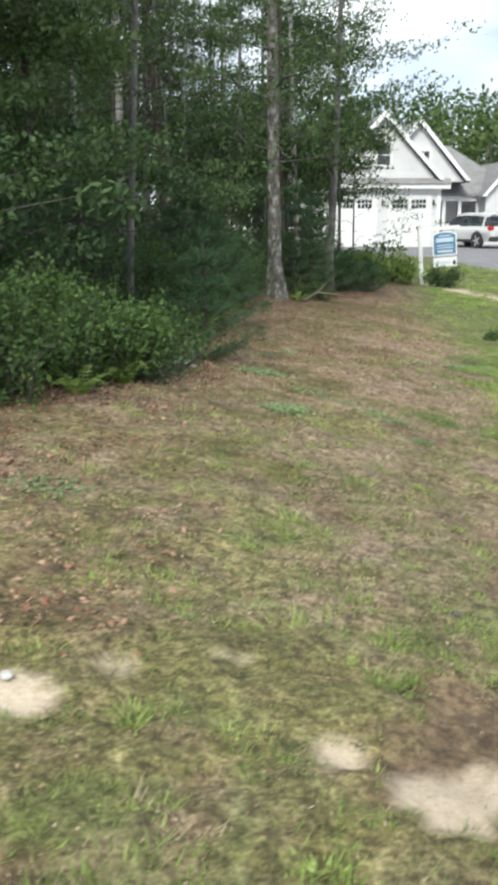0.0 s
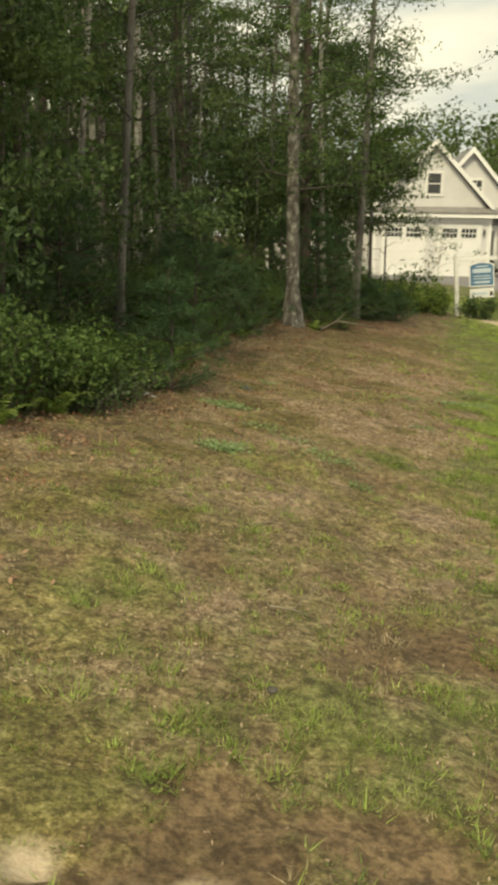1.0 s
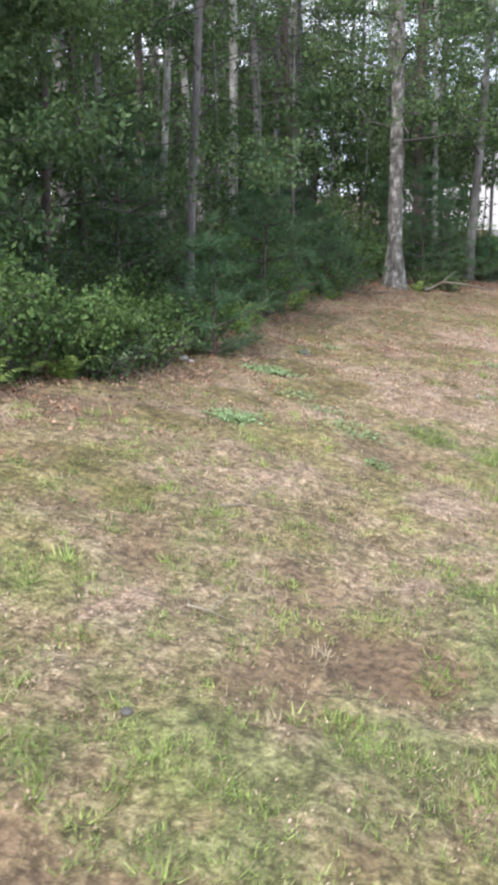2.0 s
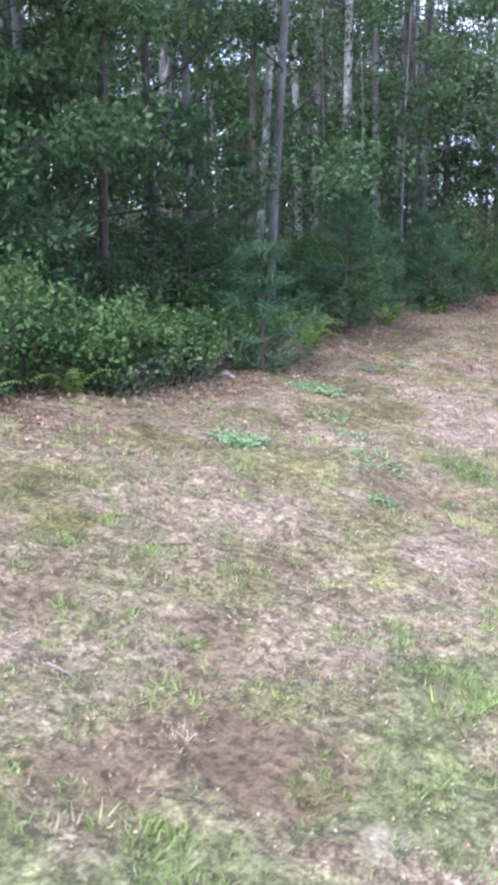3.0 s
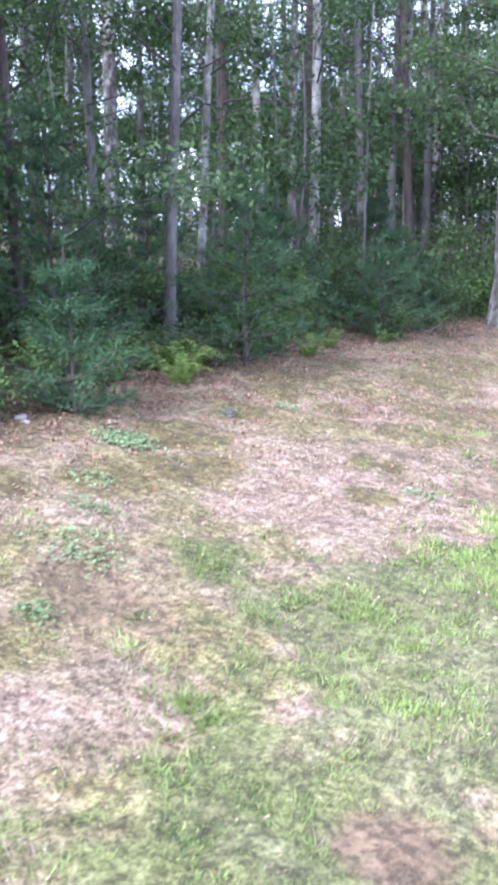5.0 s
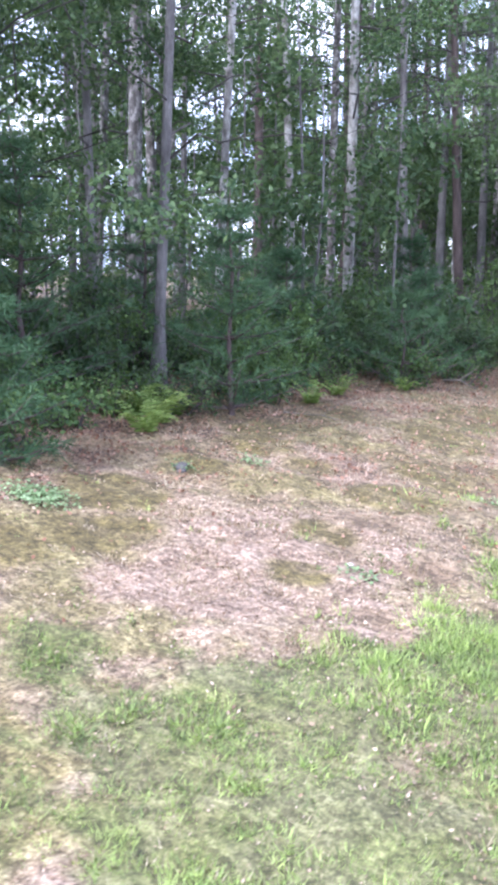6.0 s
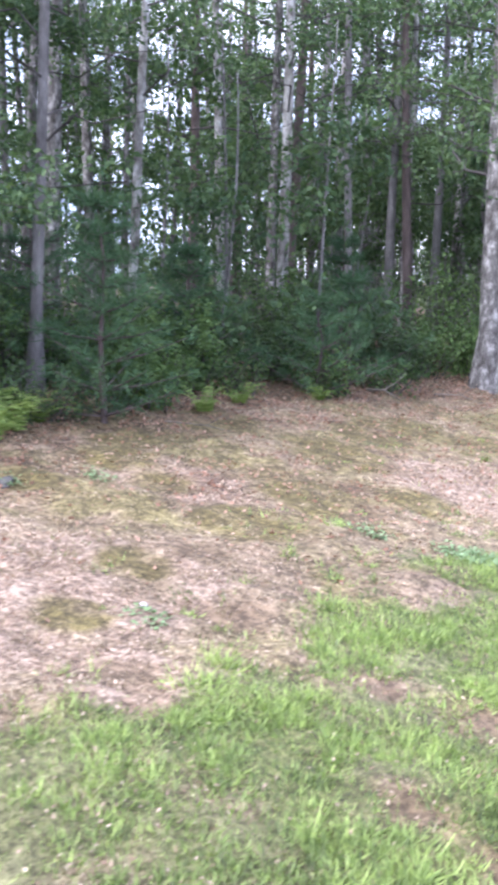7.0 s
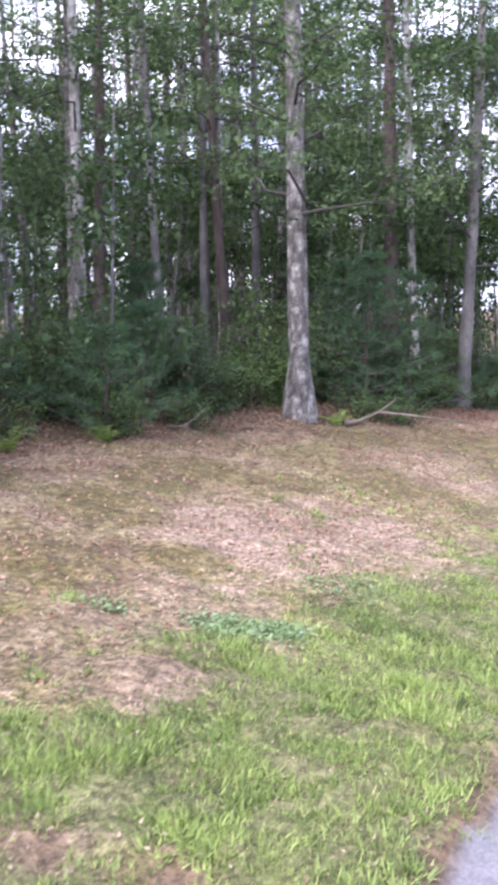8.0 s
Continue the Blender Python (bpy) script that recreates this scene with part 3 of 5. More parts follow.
def fallen_leaves(n, x0, x1, y0, y1):
    x, y = gen.uniform(x0, x1, n), gen.uniform(y0, y1, n)
    keep = gen.uniform(0, 1, n) < litter_weight(x, y)
    x, y = x[keep], y[keep]
    c = np.stack([x, y, ground_z(x, y) + 0.004 + gen.uniform(0, 0.015, len(x))], 1)
    return leaf_quads(c, 0.034, 0.021, gen, 0.0, 0.6)


def bit_weight(x, y):
    z = zones(x, y)
    return np.clip(0.20 + 0.5 * z[1] + 0.45 * z[3], 0, 1) * (1 - z[2]) ** 1.5 * (1 - 0.85 * z[0]) * (1 - 0.9 * z[4]) * (1 - z[5]) * (1 - z[6])


def dry_bits(n, x0, x1, y0, y1, size):
    """Crumbs of dead grass, bark and leaf strewn over the thin turf."""
    x, y = gen.uniform(x0, x1, n), gen.uniform(y0, y1, n)
    keep = gen.uniform(0, 1, n) < bit_weight(x, y)
    x, y = x[keep], y[keep]
    c = np.stack([x, y, ground_z(x, y) + 0.002 + gen.uniform(0, 0.010, len(x))], 1)
    return leaf_quads(c, size, size * 0.45, gen, -0.15, 0.6)


soup_part("leaf_litter", np.concatenate([fallen_leaves(45000, -2.5, 2.5, 1, 12), fallen_leaves(40000, -2, 4.0, 12, 21)]), 4, DEAD_LEAF)
soup_part("dead_grass_bits", np.concatenate([dry_bits(60000, -1.6, 4.2, 1.4, 7, 0.016), dry_bits(60000, -1.2, 4.2, 7, 12.5, 0.022), dry_bits(40000, -1.0, 4.6, 12.5, 20, 0.030)]), 4, DRY_BIT)
tagged(bpy.data.objects["dead_grass_bits"], "crumbs of dead grass and leaf strewn over thin turf", "dead grass", kind="stuff")
tagged(bpy.data.objects["leaf_litter"], "brown and reddish fallen oak leaves along the wood's edge", "leaf litter", kind="stuff")


# ---- trees ----
def tree(name, label, x, y, height, radius, bark, leaf, seed, crown_from=0.35, spread=1.6, leaves=2600, leaf_size=0.13, bend=0.3, limbs=14, lean=(0.0, 0.0), clumps=0.11, top=0.74, group="", category="tree"):
    """A tapered, slightly bent trunk with flared foot, limbs and a ragged crown of leaf clumps at the twig ends."""
    rng, gen = random.Random(seed), np.random.default_rng(seed)
    z0 = float(ground_z(x, y)) - 0.05
    root = tagged(new(name), label, category, group)
    root.location = (x, y, z0)
    verts, faces, path, radii = [], [], [], []
    n = 14
    bx, by = rng.uniform(-1, 1), rng.uniform(-1, 1)
    for i in range(n + 1):
        f = i / n
        sway = bend * (math.sin(f * 3.0 + bx * 3) - math.sin(bx * 3))
        sway2 = bend * (math.sin(f * 2.6 + by * 3) - math.sin(by * 3))
        path.append((sway * 0.5 + lean[0] * f * height, sway2 * 0.5 + lean[1] * f * height, f * height))
        flare = 1 + 0.9 * math.exp(-f * height / 0.22)
        radii.append(radius * flare * (1 - 0.75 * f ** 1.2))
    tube(verts, faces, path, radii, 10, 0.16, rng)
    trunk_faces = len(faces)
    ends = []
    leafy = set(rng.sample(range(limbs), min(limbs, max(5, int(limbs * clumps * 2.6)))))
    for k in range(limbs):
        f = crown_from + (top - crown_from) * (k + rng.random()) / limbs
        i = min(int(f * n), n - 1)
        p = Vector(path[i]).lerp(Vector(path[i + 1]), f * n - i)
        ang = k * 2.4 + rng.uniform(-0.5, 0.5)
        reach = spread * (1.15 - 0.75 * max(0, (f - crown_from) / (1 - crown_from))) * rng.uniform(0.6, 1.2)
        up = rng.uniform(0.0, 0.5)
        d = Vector((math.cos(ang), math.sin(ang), up))
        r0 = radius * (1 - 0.75 * f) * 0.23 + 0.003
        limb = [p]
        for j in range(1, 5):
            limb.append(p + d * (reach * j / 4) + Vector((rng.uniform(-1, 1), rng.uniform(-1, 1), rng.uniform(-0.8, 0.8))) * reach * 0.16)
        tube(verts, faces, limb, [r0, r0 * 0.75, r0 * 0.55, r0 * 0.35, r0 * 0.15], 5)
        for j in (1, 2, 3, 4):
            q = limb[j]
            for m in range(3 if j > 1 else 1):
                a2 = rng.uniform(0, 6.28)
                e = q + Vector((math.cos(a2), math.sin(a2), rng.uniform(-0.2, 0.5))) * reach * rng.uniform(0.2, 0.42)
                if k in leafy:
                    tube(verts, faces, [q, e], [r0 * 0.28, r0 * 0.06 + 0.002], 3)
                    ends.append(e)
            if k in leafy and j > 1:
                ends.append(q)
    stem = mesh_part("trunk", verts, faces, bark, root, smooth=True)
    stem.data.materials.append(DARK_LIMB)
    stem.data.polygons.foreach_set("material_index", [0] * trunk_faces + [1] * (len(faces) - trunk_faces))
    if leaves and ends:
        tufts_at = np.repeat(np.array([tuple(e) for e in ends]), 4, 0)
        size = 0.10 + 0.10 * spread
        bunches = tufts_at + gen.normal(0, 1, tufts_at.shape) * np.array([size * 0.6, size * 0.6, size * 0.2])
        c = bunches[gen.integers(0, len(bunches), leaves)] + gen.normal(0, 1, (leaves, 3)) * np.array([0.10, 0.10, 0.05]) * (leaf_size / 0.07)
        soup_part("crown", leaf_quads(c, leaf_size, leaf_size * 0.5, gen, 0.3, 0.75), 4, leaf, root)
    return root


def pine_sapling(label, x, y, height, seed, width=0.55, needle=0.11, group="pine saplings at the wood's edge"):
    """A young pine: a thin stem, whorls of branches, and tufts of long needles."""
    rng, gen = random.Random(seed), np.random.default_rng(seed)
    root = tagged(new("pine_sapling"), label, "pine sapling", group)
    root.location = (x, y, float(ground_z(x, y)) - 0.03)
    verts, faces, tufts = [], [], []
    stem = [Vector((rng.uniform(-0.03, 0.03), rng.uniform(-0.03, 0.03), height * i / 6)) for i in range(7)]
    tube(verts, faces, stem, [0.018 * height ** 0.7 * (1 - 0.85 * i / 6) for i in range(7)], 6)
    whorls = max(5, int(height * 4.5))
    for w in range(whorls):
        f = 0.04 + 0.94 * w / whorls
        p = stem[int(f * 6)].lerp(stem[min(int(f * 6) + 1, 6)], f * 6 - int(f * 6))
        for k in range(6):
            a = k * 1.05 + w * 0.5 + rng.uniform(-0.3, 0.3)
            reach = width * height ** 0.5 * (1.1 - f) * rng.uniform(0.6, 1.25)
            e = p + Vector((math.cos(a) * reach, math.sin(a) * reach, reach * rng.uniform(0.15, 0.6)))
            tube(verts, faces, [p, p.lerp(e, 0.5) - Vector((0, 0, 0.02)), e], [0.010, 0.007, 0.003], 4)
            for j in range(4):
                tufts.append((p.lerp(e, 0.25 + 0.25 * j), (e - p).normalized()))
    tufts.append((stem[-1], Vector((0, 0, 1))))
    mesh_part("stem", verts, faces, PINE_BARK, root, smooth=True)
    per = 30
    c = np.repeat(np.array([tuple(t[0]) for t in tufts]), per, 0)
    d = np.repeat(np.array([tuple(t[1]) for t in tufts]), per, 0) * 0.7 + gen.normal(0, 0.6, (len(c), 3))
    d /= np.linalg.norm(d, axis=1, keepdims=True)
    s = np.cross(d, gen.normal(0, 1, (len(c), 3)))
    s = s / np.linalg.norm(s, axis=1, keepdims=True) * 0.004
    ln = needle * gen.uniform(0.6, 1.3, (len(c), 1))
    c = c + gen.normal(0, 0.025, c.shape)
    soup_part("needles", np.stack([c - s, c + s, c + d * ln], 1), 3, PINE_NEEDLE, root)
    return root


def shrub(label, x, y, height, width, seed, leaf, leaves=1300, leaf_size=0.06, name="shrub", group="undergrowth shrubs", stems=16, hollow=0.4):
    """Many thin stems from one foot, with small leaves along their outer part."""
    rng, gen = random.Random(seed), np.random.default_rng(seed)
    root = tagged(new(name), label, "shrub", group)
    root.location = (x, y, float(ground_z(x, y)) - 0.03)
    verts, faces, pts = [], [], []
    for k in range(stems):
        a, out = rng.uniform(0, 6.28), rng.uniform(0.15, 1.0)
        foot = Vector((math.cos(a), math.sin(a), 0)) * width * 0.22 * out
        top = Vector((math.cos(a) * width * 0.5 * out, math.sin(a) * width * 0.5 * out, height * rng.uniform(0.7, 1.1) * (1.05 - 0.35 * out * out)))
        mid = foot.lerp(top, 0.5) + Vector((rng.uniform(-0.06, 0.06), rng.uniform(-0.06, 0.06), 0.05)) * width
        tube(verts, faces, [foot, mid, top], [0.008, 0.006, 0.002], 4)
        for j in range(6):
            f = hollow + (1 - hollow) * j / 5
            q = mid.lerp(top, (f - 0.5) * 2) if f > 0.5 else foot.lerp(mid, f * 2)
            e = q + Vector((rng.uniform(-1, 1), rng.uniform(-1, 1), rng.uniform(-0.2, 0.7))) * 0.16 * width ** 0.5
            tube(verts, faces, [q, e], [0.003, 0.001], 3)
            pts += [q, q.lerp(e, 0.5), e, e]
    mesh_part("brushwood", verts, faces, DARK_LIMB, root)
    c = np.array([tuple(p) for p in pts])[gen.integers(0, len(pts), leaves)] + gen.normal(0, 0.045 * width ** 0.5, (leaves, 3))
    c[:, 2] = np.maximum(c[:, 2], 0.02)
    soup_part("foliage", leaf_quads(c, leaf_size, leaf_size * 0.55, gen, 0.1, 0.65), 4, leaf, root)
    return root


GREY_OAK = "grey lichen-marked oak trunk with a ragged green crown"
DARK_OAK = "dark slender oak with sparse high leaves"
# the trees that stand out at the wood's edge: label, x, y, height, radius, bark, crown start, spread, leaves, lean
FRONT_TREES = [
    ("stout pale-barked oak at the lawn's edge", 0.53, 17.75, 11.0, 0.135, PALE_BARK, 0.22, 2.0, 5600, (-0.022, 0.0)),
    ("leaning oak with open branches against the sky", 1.85, 21.3, 9.5, 0.10, OAK_BARK, 0.22, 2.0, 6000, (0.024, 0.0)),
    (GREY_OAK, 1.0, 24.2, 9.0, 0.06, OAK_BARK, 0.2, 1.8, 3600, (0.0, 0.0)),
    (GREY_OAK, -1.56, 11.6, 9.5, 0.055, OAK_BARK, 0.22, 1.7, 4600, (0.07, 0.0)),
    ("pale birch-like trunk leaning a little", -2.88, 14.4, 10.0, 0.06, LICHEN_BARK, 0.30, 1.5, 3200, (0.095, 0.0)),
    (DARK_OAK, -2.75, 12.0, 8.5, 0.055, OAK_BARK, 0.14, 1.8, 5600, (0.0, 0.0)),
    (DARK_OAK, -2.2, 9.0, 8.0, 0.05, PINE_BARK, 0.14, 1.6, 6800, (0.05, 0.01)),
    (DARK_OAK, -2.45, 6.9, 8.0, 0.05, PINE_BARK, 0.16, 1.25, 6000, (0.0, 0.01)),
    (DARK_OAK, -2.8, 8.8, 8.0, 0.06, OAK_BARK, 0.10, 2.0, 6400, (0.0, 0.01)),
    (DARK_OAK, -3.1, 5.6, 7.5, 0.06, OAK_BARK, 0.16, 1.3, 6000, (0.0, 0.01)),
]
MIDDLE_TREES = [
    (DARK_OAK, -3.4, 7.2, 8.0, 0.06, OAK_BARK, 0.10, 2.2, 6400, (0.0, 0.01)),
    (DARK_OAK, -2.3, 10.2, 8.5, 0.05, PINE_BARK, 0.12, 2.0, 5600, (0.0, 0.01)),
    (DARK_OAK, -4.2, 10.4, 8.5, 0.06, OAK_BARK, 0.10, 2.2, 6000, (0.0, 0.01)),
    (GREY_OAK, -2.25, 19.1, 11.0, 0.07, OAK_BARK, 0.28, 1.6, 2600, (-0.03, 0.0)),
    (GREY_OAK, -2.25, 20.5, 11.0, 0.08, OAK_BARK, 0.30, 1.6, 2600, (0.0, 0.0)),
    (GREY_OAK, -1.78, 20.4, 11.0, 0.085, PINE_BARK, 0.30, 1.6, 2600, (-0.05, 0.0)),
    (GREY_OAK, -2.1, 22.2, 11.0, 0.085, OAK_BARK, 0.30, 1.6, 2600, (0.012, 0.0)),
    (GREY_OAK, -3.3, 18.3, 11.0, 0.08, PALE_BARK, 0.24, 1.6, 3000, (0.0, 0.0)),
    (GREY_OAK, -2.38, 17.15, 11.0, 0.085, LICHEN_BARK, 0.24, 1.7, 3200, (0.012, 0.0)),
    (GREY_OAK, -1.99, 20.6, 10.0, 0.06, LICHEN_BARK, 0.22, 1.6, 2600, (0.01, 0.0)),
]
BACK_TREES = [
    ("tall dark reddish-brown pine trunk", 0.74, 21.2, 13.0, 0.115, PINE_BARK, 0.36, 1.8, 3000, (-0.03, 0.0)),
    (GREY_OAK, 1.17, 21.15, 11.0, 0.07, LICHEN_BARK, 0.26, 1.6, 2800, (-0.045, 0.0)),
    (GREY_OAK, -2.90, 16.4, 10.0, 0.07, LICHEN_BARK, 0.22, 1.6, 3200, (-0.05, 0.0)),
    (DARK_OAK, -0.2, 24.0, 9.5, 0.07, OAK_BARK, 0.16, 1.8, 4200, (0.0, 0.0)),
    (DARK_OAK, 1.1, 26.6, 9.0, 0.07, OAK_BARK, 0.2, 1.6, 3800, (0.0, 0.0)),
    (DARK_OAK, 0.5, 28.6, 10.0, 0.08, OAK_BARK, 0.18, 2.0, 4200, (0.0, 0.0)),
    (DARK_OAK, -0.9, 31.5, 10.0, 0.08, OAK_BARK, 0.18, 2.0, 4200, (0.0, 0.0)),
    ("thin young tree with a pale stem", -2.45, 26.4, 8.0, 0.04, PALE_BARK, 0.4, 1.2, 900, (-0.01, 0.0)),
]
EDGE_TREES = FRONT_TREES + MIDDLE_TREES + BACK_TREES
for i, (label, x, y, h, r, bark, start, spread, leaves, lean) in enumerate(EDGE_TREES):
    tree("oak_tree", label, x, y, h, r, bark, OAK_LEAF, 100 + i, start, spread, int(leaves * (2.5 if y < 12.5 else 1.8 if x > -0.5 else 1.0)), 0.066 if y < 12.5 else 0.078, 0.05 if i == 0 else 0.12, 22, lean, clumps=0.35 if i < 2 else 0.2 if y < 12.5 else 0.12, group="oaks at the wood's edge")


def clear_of(x, y, taken, gap):
    return min([math.hypot(x - a, y - b) for a, b in taken] + [math.hypot(x - t[1], y - t[2]) for t in EDGE_TREES]) >= gap


def plant(models, count, gap, y_range, depth, low, high, seed, taken):
    """Copies of model trees inside the wood, no nearer to one another than gap."""
    pick, tries, done = random.Random(seed), 0, 0
    while done < count and tries < 6000:
        tries += 1
        y = pick.uniform(*y_range)
        x = float(wood_edge(min(y, 24))) - depth[0] - pick.random() ** 0.9 * (depth[1] - depth[0])
        if (y > 27 and x > -3.5) or not clear_of(x, y, taken, gap):
            continue
        taken.append((x, y))
        done += 1
        s = pick.uniform(low, high)
        copy_thing(models[pick.randrange(len(models))], pose(x, y, float(ground_z(x, y)) - 0.05, pick.uniform(-1.5, 1.5), pick.uniform(-1.5, 1.5), pick.uniform(0, 360)) @ Matrix.Diagonal((s, s, s, 1)))


def clear_away(models):
    for ob in models:
        for o in (*ob.children_recursive, ob):
            bpy.data.objects.remove(o)


tree("young_tree", "sparse young tree with thin stem before the house", 4.6, 27.7, 2.4, 0.014, OAK_BARK, OAK_LEAF, 190, 0.5, 0.7, 240, 0.09, 0.1, 9, clumps=0.5, top=0.98)
tree("oak_tree", "leafy light green oak beside the house front", 2.35, 23.8, 6.3, 0.05, OAK_BARK, SHRUB_LEAF, 191, 0.38, 1.15, 9000, 0.07, 0.15, 16, clumps=0.3, group="oaks at the wood's edge")

# the wood behind, from a few models
taken = []
inner = [tree("oak_tree", DARK_OAK, -60 - 4 * k, 40, 9.0 + k, 0.065 + 0.010 * k, (OAK_BARK, PALE_BARK, OAK_BARK, PINE_BARK, PALE_BARK)[k], OAK_LEAF, 300 + k, 0.25 + 0.04 * k, 1.7, 3100, 0.100, 0.3, 16,
              group="oaks inside the wood") for k in range(5)]
plant(inner, 84, 1.15, (3, 44), (3.0, 18), 0.85, 1.15, 5, taken)
plant(inner, 12, 1.0, (25, 44), (4.0, 12), 0.9, 1.2, 15, taken)
plant(inner, 14, 1.0, (10, 24), (8, 16), 0.9, 1.2, 16, taken)
clear_away(inner)
young = [tree("oak_sapling", "slender young oak with broad low leaves", -60 - 4 * k, 46, 3.2 + 0.8 * k, 0.022, OAK_BARK, OAK_LEAF, 330 + k, 0.10, 0.9, 950, 0.105, 0.25, 9,
              group="young oaks under the wood") for k in range(3)]
plant(young, 62, 0.6, (4, 36), (0.7, 10), 0.8, 1.3, 6, taken)
plant(young, 46, 0.8, (8, 44), (7, 19), 1.0, 1.5, 26, taken)
rim = random.Random(21)
for x, y in ((-0.4, 23.5), (-1.2, 25.5), (0.2, 26.5), (-2.2, 24.2), (-3.2, 27.0), (-0.8, 28.5), (0.6, 24.8), (-1.8, 30.0), (1.2, 22.2), (0.2, 22.4), (0.9, 25.6), (-0.6, 21.6), (-1.4, 22.8), (-3.6, 22.6), (-0.3, 30.5), (1.5, 23.2)):
    s = rim.uniform(0.9, 1.4)
    copy_thing(young[rim.randrange(3)], pose(x, y, float(ground_z(x, y)) - 0.05, 0, 0, rim.uniform(0, 360)) @ Matrix.Diagonal((s, s, s, 1)))
clear_away(young)
distant = [tree("oak_tree", DARK_OAK, -60 - 4 * k, 52, 10.0 + k, 0.09, OAK_BARK, HAZY_FAR_LEAF, 350 + k, 0.03, 2.4, 1050, 0.25, 0.4, 14,
                group="oaks deep in the wood") for k in range(3)]
plant(distant, 72, 1.8, (2, 62), (10, 32), 0.9, 1.2, 9, taken)
clear_away(distant)
# dense oaks that close the view beside the stout oak
for i, (x, y, h) in enumerate(((-0.9, 25.2, 9.0), (-2.1, 24.6, 9.5), (-1.6, 28.2, 9.5))):
    tree("oak_tree", DARK_OAK, x, y, h, 0.06, OAK_BARK, OAK_LEAF, 380 + i, 0.30, 1.5, 5200, 0.085, 0.15, 20, clumps=0.3, top=0.7, group="oaks inside the wood")

# ---- undergrowth ----
PINE = "small dark green pine sapling with soft long needles"
for i, (x, y, h, w) in enumerate([(-0.42, 8.6, 1.2, 0.5), (-0.55, 11.4, 2.0, 0.48), (-1.1, 13.3, 1.6, 0.5), (-0.3, 14.6, 1.3, 0.6), (-1.9, 10.2, 2.4, 0.55), (-0.6, 15.9, 1.5, 0.6),
                                  (0.95, 19.2, 2.4, 0.6), (1.35, 19.9, 2.2, 0.6), (2.3, 22.6, 1.0, 0.5), (-1.2, 16.8, 1.9, 0.6), (2.9, 22.0, 0.8, 0.6), (-2.2, 12.2, 2.0, 0.6), (0.2, 20.5, 2.2, 0.6), (-2.1, 7.4, 2.0, 0.55), (-2.6, 8.6, 2.6, 0.6), (2.3, 21.6, 0.9, 0.6)]):
    pine_sapling(PINE, x, y, h, 500 + i, w)

BROAD = "broad-leaved bright green bush at the wood's edge"
for i, (x, y, h, w) in enumerate([(-1.25, 6.3, 0.66, 1.1), (-1.0, 6.95, 0.6, 0.9), (-0.95, 7.6, 0.5, 0.8), (-1.6, 5.7, 0.66, 1.1), (-0.85, 8.05, 0.4, 0.7), (-1.7, 6.9, 0.8, 1.1), (-0.95, 13.1, 0.8, 0.9), (-0.7, 12.2, 0.6, 0.8), (-1.3, 12.6, 0.9, 0.9)]):
    shrub(BROAD, x, y, h, w, 650 + i, SHRUB_LEAF, 3200, 0.047, hollow=0.1)

LOW = "dense leafy green shrub at the wood's edge"
SMALL = "low sparse bush with small leaves among leaf litter"
edge = random.Random(11)
k = 0
for y in np.arange(4.6, 23.6, 0.5):
    for row in range(4):
        if edge.random() < (0.35, 0.12, 0.1, 0.1)[row] or (y > 20 and row < 1):
            continue
        x = float(wood_edge(y)) - 0.25 - 0.75 * row + edge.uniform(-0.3, 0.3)
        yy = float(y) + edge.uniform(-0.3, 0.3)
        if 16.2 < yy < 18.0 and 0.0 < x < 1.2:
            continue
        tall = (0.42, 0.75, 1.0, 1.25)[row] * edge.uniform(0.55, 1.3)
        if 8.5 < yy < 16:
            tall *= 0.85
        shrub(SMALL if row == 0 else LOW, x, yy, tall, edge.uniform(0.6, 1.1) + 0.12 * row, 700 + k, SHRUB_LEAF if edge.random() < 0.6 else OAK_LEAF, (900, 1500, 1000, 700)[row], edge.uniform(0.036, 0.056) + 0.008 * row, hollow=(0.1, 0.15, 0.3, 0.4)[row])
        k += 1


# ---- the house beyond the lawn ----
def siding_material():
    mat, nt, bsdf = base_material("grey_siding", 0.65)
    tc = nt.nodes.new("ShaderNodeTexCoord")
    wave = nt.nodes.new("ShaderNodeTexWave")
    wave.wave_type, wave.bands_direction, wave.wave_profile = "BANDS", "Z", "SAW"
    wave.inputs["Scale"].default_value = 2.1
    nt.links.new(tc.outputs["Object"], wave.inputs["Vector"])
    tone = noise_node(nt, 1.5, 3.0)
    col = ramp_node(nt, tone.outputs["Fac"], [(0.3, (0.62, 0.62, 0.63)), (0.7, (0.70, 0.70, 0.71))]).outputs["Color"]
    nt.links.new(col, bsdf.inputs["Base Color"])
    bump_node(nt, bsdf, wave.outputs["Fac"], 0.8, 0.03)
    return mat


def glass_material(name, tint):
    mat, nt, bsdf = base_material(name, 0.06)
    bsdf.inputs["Base Color"].default_value = (*tint, 1)
    bsdf.inputs["Specular IOR Level"].default_value = 0.6
    return mat


